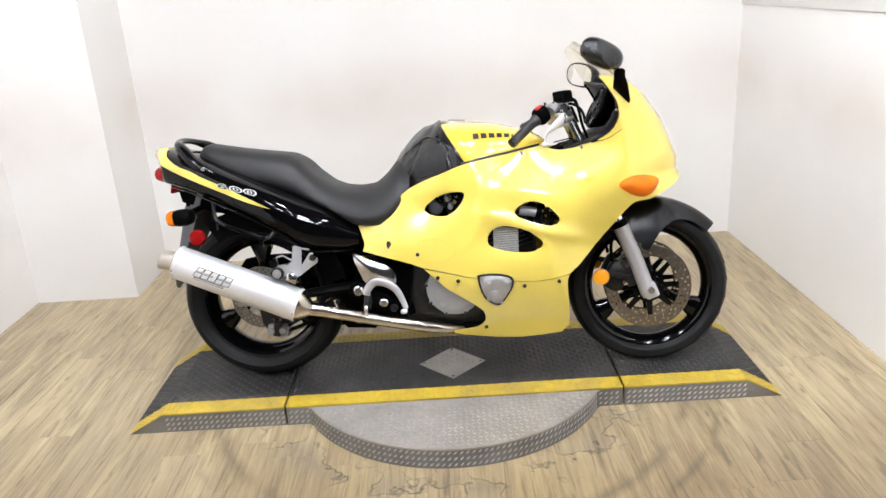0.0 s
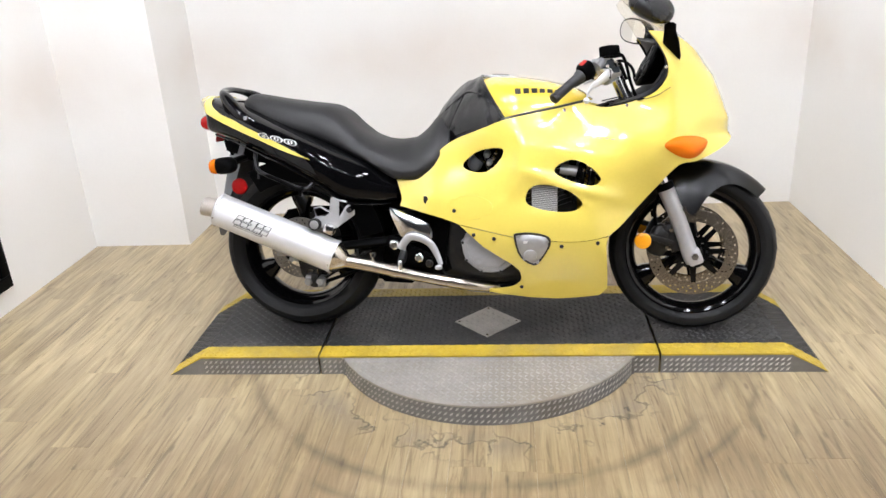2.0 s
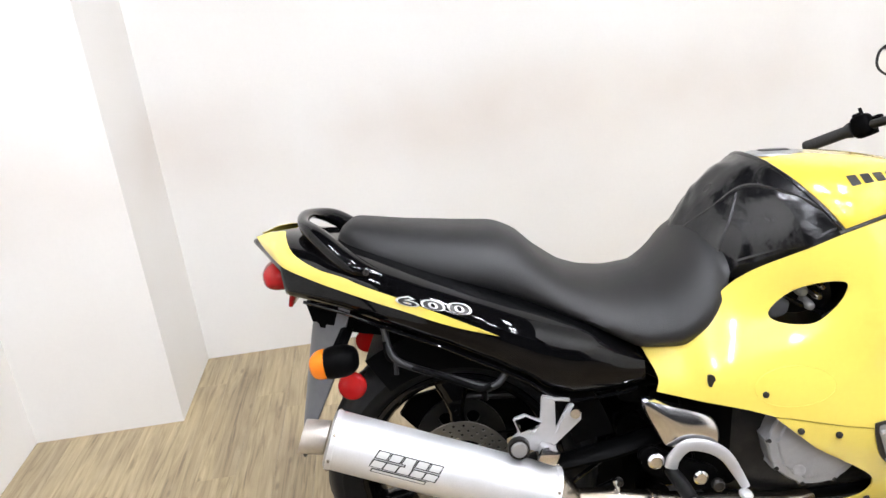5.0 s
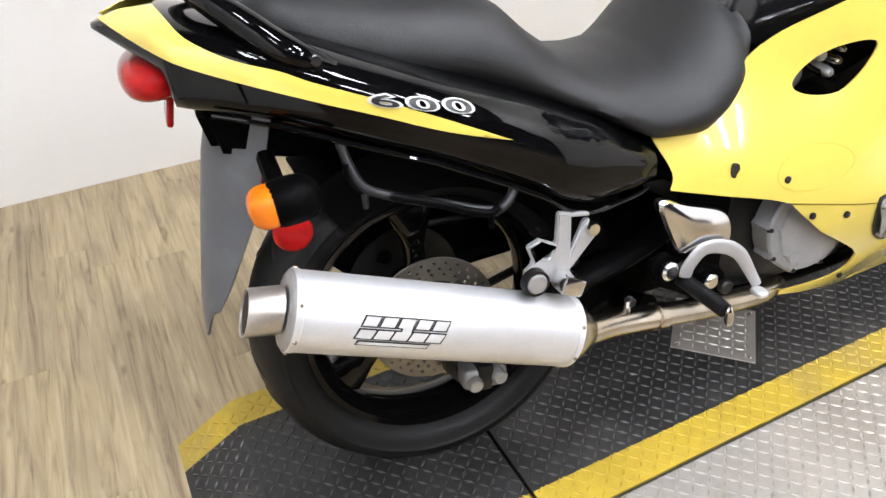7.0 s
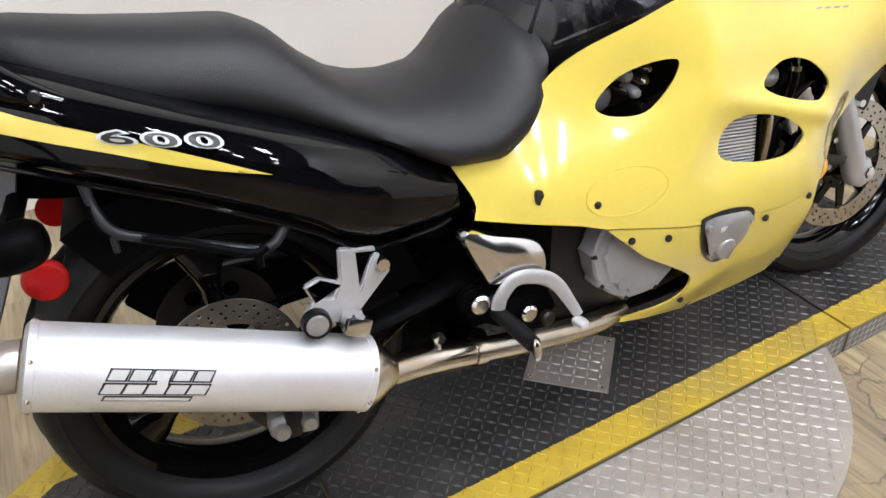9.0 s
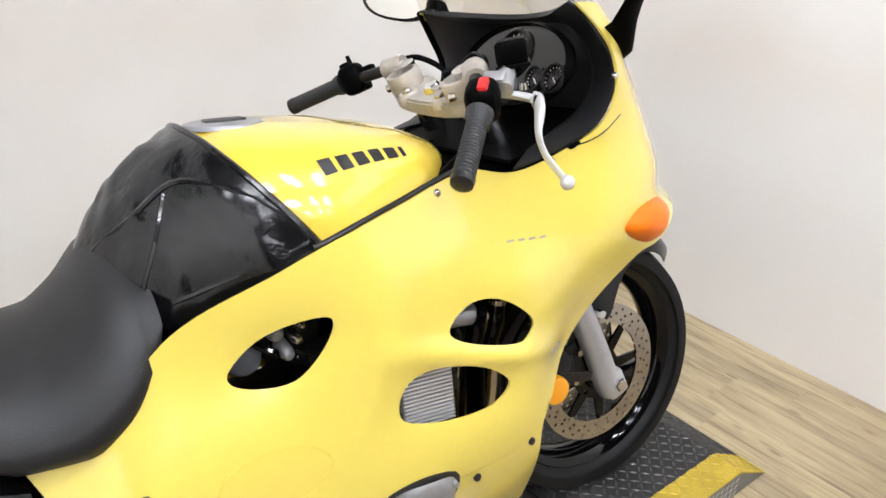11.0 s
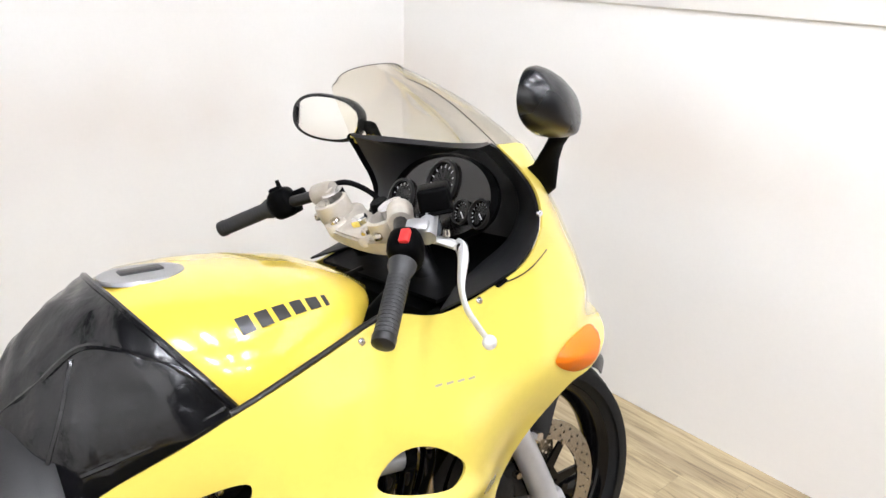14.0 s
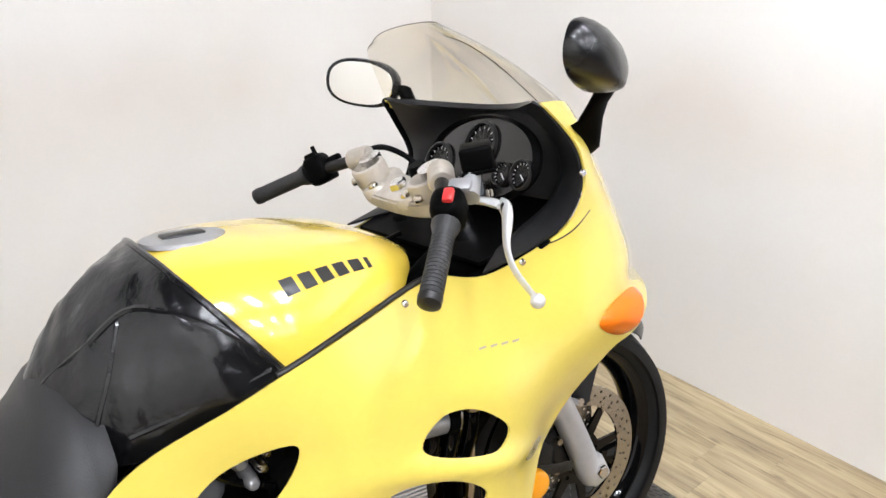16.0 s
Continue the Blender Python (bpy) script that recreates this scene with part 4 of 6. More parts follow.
def tank_ring(x, off=0.0, n=23):
    zt, zl = along(x, TOPZ) + off, along(x, LOWZ)
    k = .40 * min(1, max(0, (.345 - x) / .2))
    w = min(along(x, WIDE), along(x + (zt - zl) * k, RIM_WIDE)) + off
    ring = []
    for i in range(n):
        a = math.pi * i / (n - 1)
        c, s = -math.cos(a), math.sin(a)
        y, z = w * math.copysign(abs(c) ** TPOW(x), c), zl + (zt - zl) * s ** .90
        ring.append(Vector((x + (zt - z) * k, y, z)))
    return ring


def shell_of(xs, off):
    rings = [tank_ring(x, off) for x in xs]
    return ring_mesh(rings, False, False)


bm = shell_of(list(np.linspace(-.10, .345, 30)), 0)
bm.faces.new([v for v in list(bm.verts)[-23:]])
part("tank", bm, TANK_YELLOW, bike, "orange-yellow painted fuel tank", angle=60)
def cover_ring(x, off, n=23):
    """A ring of the cover: its lower ends reach further forward towards the front edge."""
    f = (x + .213) / .172
    ring = []
    for i in range(n):
        u = x + .044 * f * (1 - math.sin(math.pi * i / (n - 1)))
        a = math.pi * i / (n - 1)
        crease = .0022 * math.sin(7 * a + 55 * x) * math.sin(2.6 * a + 1) + .0016 * math.sin(15 * a - 90 * x + 2 * math.sin(60 * x))
        ring.append(tank_ring(u, off + crease * min(1, 6 * f * (1.02 - f) + .1), n)[i])
    return ring


bm = ring_mesh([cover_ring(x, .006, 47) for x in np.linspace(-.213, -.041, 36)], False, False)
bm.faces.new([v for v in list(bm.verts)[:47]][::-1])
part("tank_cover", bm, LEATHER, bike, "creased black leather tank cover", angle=60, solid=-0.004)
for x, r in ((-.041, .0055), (-.211, .004)):
    part("cover_piping", sweep(cover_ring(x, .0085), r, 7, 1), LEATHER, bike, "black piping")
# the shade of the gap between tank and fairing, drawn as a dark tube
for sd in (1, -1):
    line = [side(u, v, -.004) for u, v in smooth_line([(.030, .747), (.105, .764), (.201, .781), (.297, .801)], 5)]
    line = [Vector((q.x, q.y, q.z + .004)) for q in line]
    part("tank_lower_seal", sweep([Vector((q.x, q.y * sd, q.z)) for q in line], .0040, 8, 1), DECAL_BLACK, bike, "dark line painted as the gap under the tank")
cap = empty("fuel_cap", bike)
CM = pose(.025, -.01, .8925, 0, 3, 0)
part("cap_rim", lathe([(.001, .004), (.048, .004), (.058, .002), (.060, -.004)], 32, at=CM @ pose(0, 0, 0, 90, 0, 0)), CAST_ALU, cap, "aluminium cap ring")
part("cap_flap", box((.060, .030, .006), CM @ pose(0, 0, .0045), .003), DARK_METAL, cap)
# maker's wordmark on the tank, kept as plain bars


def tank_spot(uu, aa, s, off=.0015):
    zt, zl = along(uu, TOPZ) + off, along(uu, LOWZ)
    w = min(along(uu, WIDE), along(uu + (zt - zl) * .40 * min(1, max(0, (.345 - uu) / .2)), RIM_WIDE)) + off
    th = math.pi * (aa if s == 0 else 44 - aa) / 44
    c, sn = -math.cos(th), math.sin(th)
    z = zl + (zt - zl) * sn ** .90
    return Vector((uu + (zt - z) * .40 * min(1, max(0, (.345 - uu) / .2)), w * math.copysign(abs(c) ** TPOW(uu), c), z))


def cover_spot(x, y, z):
    """The spot of the cover beside a point: by its width near the top, else by its height."""
    u = x
    for _ in range(6):
        zt, zl, w = along(u, TOPZ) + .006, along(u, LOWZ), along(u, WIDE) + .006
        if abs(y) < .11:
            z = zl + (zt - zl) * max(0, 1 - min(1, abs(y) / w) ** (2 / TPOW(u))) ** .45
        u = max(-.213, x - (zt - min(z, zt)) * .40)
    s = min(1, max(0, (z - zl) / (zt - zl)) ** (1 / .90))
    return Vector((x, -w * math.sqrt(1 - s * s) ** TPOW(u) if abs(y) >= .11 else y, z))


for sd in (1, -1):
    for pts in (((.046, -.238, .766), (.007, -.210, .809), (-.040, -.172, .834), (-.083, -.128, .838), (-.138, -.085, .828), (-.182, -.054, .792), (-.199, -.048, .769)),
                ((-.095, -.132, .825), (-.101, -.136, .812), (-.123, -.146, .765), (-.144, -.139, .721), (-.150, -.135, .700)), ((.044, -.238, .755), (-.046, -.203, .722), (-.117, -.161, .696))):
        for lift, r, nm in ((.0022, .0045, "cover_seam"), (.0052, .0011, "cover_stitching")):
            part(nm, sweep([(x, (y - lift * .7) * sd, z + lift * .7) for x, y, z in (cover_spot(*q) for q in pts)], r, 6, 5), LEATHER if nm == "cover_seam" else GREY_PLASTIC, bike, "stitched leather seam" if nm == "cover_seam" else "pale stitching")
for s in (0, 1):
    for k in range(6):
        u0, wd = .066 + k * .0285, .0200 if k < 5 else .007
        bm = bmesh.new()
        grid = [[bm.verts.new(tank_spot(u0 + wd * i / 3 + .004 * j / 4, 7.9 + 2.3 * j / 4, s)) for i in range(4)] for j in range(5)]
        for j in range(4):
            for i in range(3):
                bm.faces.new((grid[j][i], grid[j][i + 1], grid[j + 1][i + 1], grid[j + 1][i]))
        part("wordmark_bar", bm, DECAL_BLACK, bike, "dark bar of the tank lettering", solid=0.0006)

# ---- seat ----
STOP = [(-.935, .815), (-.925, .838), (-.898, .854), (-.79, .834), (-.69, .820), (-.59, .808), (-.545, .785), (-.508, .744), (-.450, .699), (-.40, .681), (-.345, .676), (-.280, .685), (-.234, .722), (-.204, .762), (-.182, .774), (-.160, .770), (-.137, .745)]
SLOW = [(-.935, .800), (-.88, .782), (-.85, .755), (-.74, .715), (-.63, .688), (-.545, .655), (-.42, .597), (-.335, .548), (-.25, .545), (-.20, .566), (-.148, .632), (-.135, .69)]
SWID = [(-.935, .055), (-.91, .090), (-.85, .120), (-.74, .145), (-.63, .158), (-.55, .162), (-.47, .172), (-.40, .194), (-.32, .216), (-.24, .230), (-.18, .220), (-.137, .180)]


def seat_ring(x):
    zt, zl, w = along(x, STOP), along(x, SLOW), along(x, SWID)
    ring = []
    for i in range(25):
        a = math.pi * i / 24
        c, s = -math.cos(a), math.sin(a)
        ring.append(Vector((x, w * math.copysign(abs(c) ** along(x, [(-.5, .62), (-.35, .88), (-.25, 1.15), (-.155, 1.2)]), c), zl + (zt - zl) * s ** along(x, [(-.60, .80), (-.45, .98), (-.22, .95)]))))
    return ring + [Vector((x, -ring[0].y * .6 * k, zl)) for k in (1, 0, -1)]


bm = ring_mesh([seat_ring(x) for x in np.linspace(-.935, -.137, 62)])
bmesh.ops.smooth_vert(bm, verts=bm.verts, factor=.4, use_axis_x=True, use_axis_y=True, use_axis_z=True)
bmesh.ops.smooth_vert(bm, verts=bm.verts, factor=.4, use_axis_x=True, use_axis_y=True, use_axis_z=True)
part("seat", bm, SEAT_VINYL, bike, "black grained vinyl two-up seat with a step", angle=60)

# ---- tail ----
TTOP = [(-1.124, .828), (-1.09, .840), (-1.03, .842), (-.95, .826), (-.85, .792), (-.75, .752), (-.63, .705), (-.54, .667), (-.42, .614), (-.325, .548)]
TLOW = [(-1.124, .822), (-1.09, .796), (-1.062, .776), (-1.046, .758), (-1.040, .716), (-.98, .702), (-.918, .684), (-.831, .648), (-.724, .605), (-.62, .552), (-.562, .518), (-.53, .490), (-.48, .466), (-.37, .460), (-.325, .468)]
TWID = [(-1.124, .010), (-1.10, .046), (-1.06, .112), (-1.036, .148), (-.95, .186), (-.85, .216), (-.75, .240), (-.65, .253), (-.60, .257), (-.536, .256), (-.45, .236), (-.325, .195)]


def tail_y(x, z):
    zt, zl, w = along(x, TTOP), along(x, TLOW), along(x, TWID)
    v = (z - (zt + zl) / 2) / max((zt - zl) / 2, 1e-4)
    k = 2.6 if v > 0 else 6.0
    return w * max(0, 1 - abs(v) ** k) ** (1 / k) if abs(v) < 1 else 0


def tail_ring(x, n=40):
    """A cross-section with rounded shoulders and upright lower sides."""
    zt, zl, w = along(x, TTOP), along(x, TLOW), along(x, TWID)
    zm, h = (zt + zl) / 2, (zt - zl) / 2
    ring = []
    for i in range(n):
        a = 2 * math.pi * i / n
        c, s = math.cos(a), math.sin(a)
        k = 2 / (2.6 if s > 0 else 6.0)
        ring.append(Vector((x, w * math.copysign(abs(c) ** k, c), zm + h * math.copysign(abs(s) ** k, s))))
    return ring


part("tail_cowl", ring_mesh([tail_ring(x) for x in [*np.linspace(-1.123, -1.046, 9), -1.0435, *np.linspace(-1.040, -.325, 52)]]), BLACK_PAINT, bike, "gloss black tail fairing", angle=60)
for sd in (1, -1):
    lip = [Vector((x, -sd * along(x, TWID) * .985, along(x, TLOW) + .004)) for x in np.linspace(-1.0, -.345, 34)]
    part("tail_lip", sweep(lip, .0038, 8, 1), BLACK_PAINT, bike, "rolled lower edge of the tail fairing")
rail = empty("bag_rail", bike)
part("rail", sweep([(-.842, -.185, .648), (-.836, -.202, .612), (-.822, -.212, .584), (-.785, -.221, .566), (-.72, -.238, .545), (-.655, -.253, .525), (-.628, -.252, .527), (-.606, -.243, .548)], .0075, 10, 5), BOWL_PLASTIC, rail, "black rail hung under the tail")
for x, y, z in ((-.824, -.211, .578), (-.652, -.254, .522)):
    part("rail_tab", sweep([(x + .006, y, z), (x, y, z - .006), (x - .001, y - .001, z - .024)], [.010, .0055, .0048], 8, 4), BOWL_PLASTIC, rail)
STRIPE = (smooth_line([(-1.111, .832), (-1.075, .841), (-1.038, .841), (-1.010, .810), (-.963, .782), (-.907, .761), (-.868, .742), (-.786, .708), (-.70, .668), (-.613, .625)], 4)[:-1]
          + smooth_line([(-.613, .625), (-.70, .651), (-.79, .687), (-.872, .718), (-.945, .747), (-1.017, .777), (-1.066, .805), (-1.098, .826)], 4))


def stripe_point(u, v):
    zt, zl = along(u, TTOP), along(u, TLOW)
    f = min(1, max(0, (v - (zt + zl) / 2) / ((zt - zl) / 2)))
    return Vector((u, -(tail_y(u, min(v, zt - .0015)) + .0035 + .004 * f ** 4), min(v, zt) + .005 * f ** 4))


def stripe():
    return sheet(STRIPE, [], lambda u, v: stripe_point(u, v), 0.008)


both("tail_stripe", stripe, YELLOW, bike, "yellow sweep on the tail", angle=80, solid=0.0012)


def lettering(text, size, m, parent, put, bold=0.0, name="lettering", label=""):
    cu = bpy.data.curves.new("text", "FONT")
    cu.body, cu.size, cu.extrude, cu.offset, cu.resolution_u = text, size, 0.0004, bold, 3
    cu.align_x, cu.align_y = "CENTER", "CENTER"
    ob = bpy.data.objects.new("text", cu)
    scene.collection.objects.link(ob)
    me = bpy.data.meshes.new_from_object(ob.evaluated_get(bpy.context.evaluated_depsgraph_get()))
    bpy.data.objects.remove(ob)
    for v in me.vertices:
        v.co = put(v.co.x, v.co.y, v.co.z)
    me.name = name
    me.materials.append(m)
    t = new(name, me)
    t.parent = parent
    return tagged(t, label) if label else t


def tail_text(k, off):
    """Puts one digit, k places from the middle, on the near side of the tail."""
    def f(a, b, c):
        a = a * 2.35 + k * .0515
        x, z = -.735 + a * .97 - b * .15, .6955 - a * .235 + b * .66
        return Vector((x, -(tail_y(x, z) + off + c), z))
    return f


for k, ch in ((-1, "6"), (0, "0"), (1, "0")):
    lettering(ch, .036, DECAL_SILVER, bike, tail_text(k, .0066), .0024, "numeral_outline", "silver outline of a numeral %s" % ch)
    lettering(ch, .036, DECAL_BLACK, bike, tail_text(k, .0078), .0003, "numeral", "dark numeral %s" % ch)

# grab rail
rail = empty("grab_rail", bike)
part("rail", sweep([(-.832, -.188, .752), (-.89, -.178, .780), (-.955, -.140, .836), (-.992, -.080, .860), (-1.002, 0, .868), (-.992, .080, .860), (-.955, .140, .836), (-.89, .178, .780), (-.832, .188, .752)], [.012, .027, .025, .015, .013, .015, .025, .027, .012], 14, 5, .80), BLACK_PAINT, rail, "gloss black grab rail")
for s in (-1, 1):
    part("rail_bolt", lathe([(.001, -.006), (.007, -.006), (.008, 0), (.008, .004)], 10, at=pose(-.86, s * .205, .768)), CHROME, rail)
# tail lamp and rear signals
def blob(c, r, n=14, m=10, power=2.4, bm=None, at=None):
    """A rounded box."""
    e = 2 / power
    sg = lambda v: math.copysign(abs(v) ** e, v)
    rings = []
    for j in range(1, m):
        b = math.pi * (j / m - .5)
        rings.append([Vector((c[0] + r[0] * sg(math.cos(b)) * sg(math.cos(a)), c[1] + r[1] * sg(math.cos(b)) * sg(math.sin(a)), c[2] + r[2] * sg(math.sin(b)))) for a in (2 * math.pi * k / n for k in range(n))])
    if at:
        rings = [[at @ p for p in q] for q in rings]
    return ring_mesh(rings, True, True, bm)


part("tail_lamp", blob((-1.062, 0, .750), (.046, .112, .034), 24, 12), RED_LENS, bike, "red tail lamp lens", angle=60)
part("tail_lamp_skirt", box((.010, .10, .050), pose(-1.050, 0, .700, 0, 14, 0), .004), RED_LENS, bike, "red reflector below the tail lamp")
rows = []
for u in np.linspace(-1, 1, 15):
    rows.append([Vector((x + .085 * min(1, max(.2, (z - .30) / .26)) * abs(u) ** 2.5, w * u, z)) for x, z, w in ((-.995, .70, .092), (-1.022, .62, .094), (-1.046, .52, .092), (-1.068, .42, .084), (-1.080, .36 + .015 * abs(u), .072), (-1.086, .305 + .060 * abs(u) ** 2.2, .056))])
part("rear_mudguard", ring_mesh(rows, False, False), GREY_PLASTIC, bike, "faded grey plastic rear mudguard", angle=70, solid=0.004)
part("under_tail", box((.24, .17, .035), pose(-.88, 0, .662, 0, 24, 0), .015), BLACK_PLASTIC, bike, "black plastic under-tail tray")
part("tail_tray", plate([(-1.02, .70), (-1.005, .632), (-.90, .604), (-.80, .585), (-.70, .60), (-.62, .60), (-.62, .64), (-.80, .67)], .16, pose(0, -.08, 0), .012), BLACK_PLASTIC, bike, "black plastic tray under the tail")
for s in (-1, 1):
    sig = empty("rear_turn_signal", bike)
    tilt = pose(-.932, s * .248, .606, 0, -4, 0)
    part("body", blob((0, 0, 0), (.042, .038, .030), 16, 10, 2.6, at=tilt), BLACK_PLASTIC, sig)
    part("lens", blob((-.028, 0, 0), (.028, .035, .0275), 16, 10, 2.6, at=tilt), AMBER, sig, "orange lens")
    part("stalk", sweep([(-.935, s * .05, .620), (-.94, s * .20, .608)], .014, 8, 1), BLACK_PLASTIC, sig)
    rf = pose(-.926, s * .160, .520, 0, 0, 0)
    part("reflector", lathe([(.001, -.008), (.022, -.007), (.028, -.004), (.030, 0), (.030, .006)], 24, at=rf if s < 0 else rf @ pose(0, 0, 0, 0, 0, 180)), RED_LENS, bike, "round red reflector")
hook = empty("luggage_hook", bike)
part("rail", sweep([(-.841, -.200, .622), (-.838, -.204, .592), (-.815, -.212, .576), (-.74, -.238, .553), (-.665, -.258, .524), (-.640, -.258, .528)], .0065, 10, 4), BLACK_PLASTIC, hook, "black luggage hook rail")
for a, b in (((-.822, -.210, .580), (-.826, -.211, .556)), ((-.655, -.259, .524), (-.655, -.261, .499))):
    part("peg", sweep([a, b], [.006, .0042], 8, 1), BLACK_PLASTIC, hook)

# ---- wheels ----
def wheel(name, c, R, w, rim_r, turn, spokes, discs, disc_r, caliper):
    W = empty(name, bike, pose(*c) @ turn)
    h = w / 2
    prof = [(rim_r + .004, -h * .62), (rim_r + .020, -h * .86), (rim_r + .045, -h * .99), (R - .045, -h * 1.0), (R - .026, -h * .90), (R - .010, -h * .58), (R, 0), (R - .010, h * .58), (R - .026, h * .90), (R - .045, h), (rim_r + .045, h * .99), (rim_r + .020, h * .86), (rim_r + .004, h * .62)]
    p2 = smooth_line(prof, 3)
    part("tyre", lathe([(p[0], p[1]) for p in p2], 72, closed=True), RUBBER, W, "black road tyre", angle=50)
    # tread grooves drawn as thin raised threads, their shade put into the colour
    bm = bmesh.new()
    for k in range(26):
        a0 = 2 * math.pi * k / 26
        for s in (-1, 1):
            path = []
            for q in range(5):
                f = q / 4
                yy = s * h * (.10 + .72 * f)
                rr = R - .0006 - .037 * (abs(yy) / h) ** 2.35
                a = a0 + .16 * f + (.12 if s > 0 else 0)
                path.append(Vector((rr * math.cos(a), yy, rr * math.sin(a))))
            sweep(path, .0014, 4, 1, bm=bm)
    tagged(part("tread_pattern", bm, GAP, W), kind="stuff")
    r = rim_r
    bm = lathe([(r + .008, -h * .66), (r + .006, -h * .70), (r - .004, -h * .66), (r - .012, -h * .5), (r - .022, -h * .3), (r - .026, 0), (r - .022, h * .3), (r - .012, h * .5), (r - .004, h * .66), (r + .006, h * .70), (r + .008, h * .66), (r - .004, h * .4), (r - .012, 0), (r - .004, -h * .4)], 64, closed=True)
    part("rim", bm, RIM_BLACK, W, "black cast rim", angle=40)
    part("hub", lathe([(.012, -.075), (.034, -.070), (.040, -.03), (.048, -.02), (.048, .02), (.040, .03), (.034, .07), (.012, .075)], 28, closed=True), RIM_BLACK, W)
    for k in range(spokes):
        a = 2 * math.pi * k / spokes + .5
        m = Matrix.Rotation(a, 4, "Y")
        rings = []
        for f in np.linspace(0, 1, 7):
            rr = .040 + (r - .060) * f
            ww = .030 - .016 * math.sin(math.pi * min(f * 1.15, 1)) + .012 * f ** 3
            dd = .020 + .006 * f
            rings.append([m @ Vector((rr, dd * sy, ww * sx)) for sx, sy in ((-1, -.6), (-.6, -1), (.6, -1), (1, -.6), (1, .6), (.6, 1), (-.6, 1), (-1, .6))])
        part("spoke", ring_mesh(rings), RIM_BLACK, W, angle=50)
    part("axle", lathe([(.0005, -.125), (.010, -.125), (.012, -.120), (.012, .120), (.010, .125), (.0005, .125)], 16), STEEL, W)
    for s in discs:
        D = empty("brake_disc", bike, pose(*c) @ turn)
        holes = []
        for ring_i, (rr, nn) in enumerate(((disc_r - .010, 30), (disc_r - .021, 30), (disc_r - .031, 24))):
            holes += [circle(.0034, 7, (rr * math.cos(q), rr * math.sin(q))) for q in (2 * math.pi * k / nn + ring_i * .1 for k in range(nn))]
        bm = plate(circle(disc_r, 64), .005, pose(0, s * .062 - .0025, 0), holes=[circle(disc_r - .042, 48)] + holes)
        part("rotor", bm, ROTOR_STEEL if disc_r > .13 else SHADED_ROTOR, D, "drilled steel rotor")
        arms = 8
        out = []
        for k in range(arms * 6):
            q = 2 * math.pi * k / (arms * 6)
            rr = disc_r - .038 if k % 6 in (0, 1) else .058
            out.append((rr * math.cos(q), rr * math.sin(q)))
        part("carrier", plate(out, .006, pose(0, s * .060 - .003, 0), holes=[circle(.036, 20)] + [circle(.005, 8, (.048 * math.cos(2 * math.pi * (k + .083) / arms), .048 * math.sin(2 * math.pi * (k + .083) / arms))) for k in range(arms)]), RIM_BLACK if disc_r > .13 else CAST_ALU, D)
        for k in range(arms):
            q = 2 * math.pi * (k + .083) / arms
            part("button", lathe([(.0005, -.005), (.006, -.005), (.007, 0), (.007, .005)], 10, at=pose((disc_r - .040) * math.cos(q), s * .062, (disc_r - .040) * math.sin(q)) @ pose(0, 0, 0, 0, 0, 0 if s < 0 else 180)), STEEL, D)
    return W


RR, FR = .306, .289
RC, FC = (-.717, -.058, .285), (.702, .012, .272)
wheel("rear_wheel", RC, RR, .165, .216, Matrix(), 3, (-1,), .115, None)
FT = pose(0, 0, 0, 0, 0, -2)
wheel("front_wheel", FC, FR, .118, .222, FT, 3, (-1, 1), .152, None)

# ---- fork, mudguard, front brake ----
STEER = Matrix.Translation(FC) @ pose(0, 0, 0, 0, 0, -2)


def st(x, y, z):
    """A place on the steered front end, given from the front axle."""
    return STEER @ Vector((x, y, z))


for s in (-1, 1):
    leg = empty("fork_leg", bike)
    part("slider", sweep([st(-.005, s * .105, -.030), st(-.012, s * .105, .0), st(-.055, s * .105, .12), st(-.105, s * .105, .235)], [.020, .027, .026, .028], 18, 4), SILVER_PAINT, leg, "silver painted lower fork leg")
    part("stanchion", sweep([st(-.105, s * .105, .235), st(-.30, s * .105, .66)], .021, 16, 1), CHROME, leg, "chromed fork tube")
    part("dust_seal", sweep([st(-.103, s * .105, .228), st(-.112, s * .105, .25)], .031, 16, 1), BLACK_PLASTIC, leg)
    part("axle_clamp", box((.050, .030, .060), STEER @ pose(0, s * .112, -.004, 0, -22, 0), .010), SILVER_PAINT, leg)
    part("axle_nut", lathe([(.0005, -.008), (.012, -.008), (.014, -.004), (.014, .006)], 6, at=STEER @ pose(0, s * .132, 0) @ pose(0, 0, 0, 0, 0, 0 if s < 0 else 180)), CHROME, leg)
    cal = empty("brake_caliper", bike)
    part("body", blob((0, 0, 0), (.040, .028, .058), 14, 10, 3, at=STEER @ pose(-.115, s * .070, .045, 0, 20, 0)), DARK_METAL, cal)
    part("bracket", box((.030, .012, .10), STEER @ pose(-.075, s * .088, .055, 0, -20, 0), .004), DARK_METAL, cal)
    for k in (-.03, .03):
        part("bolt", lathe([(.0005, -.008), (.007, -.008), (.008, 0), (.008, .006)], 8, at=STEER @ pose(-.085 + k * .2, s * .100, .055 + k)), STEEL, cal)
    part("brake_hose", sweep([st(-.13, s * .085, .10), st(-.135, s * .10, .17), st(-.11, s * .085, .26), st(-.16, s * .07, .36)], .006, 8, 5), BLACK_PLASTIC, cal)
    part("reflector", lathe([(.001, -.008), (.022, -.008), (.027, -.005), (.0285, 0), (.0285, .008)], 28, at=STEER @ pose(-.175, s * .150, .055, 0, 0, 0 if s < 0 else 180)), ORANGE_REFLECTOR, bike, "round amber reflector")
    part("reflector_bracket", box((.10, .004, .020), STEER @ pose(-.125, s * .136, .060, 0, 15, 0), .0015), DARK_METAL, bike)
rows = []
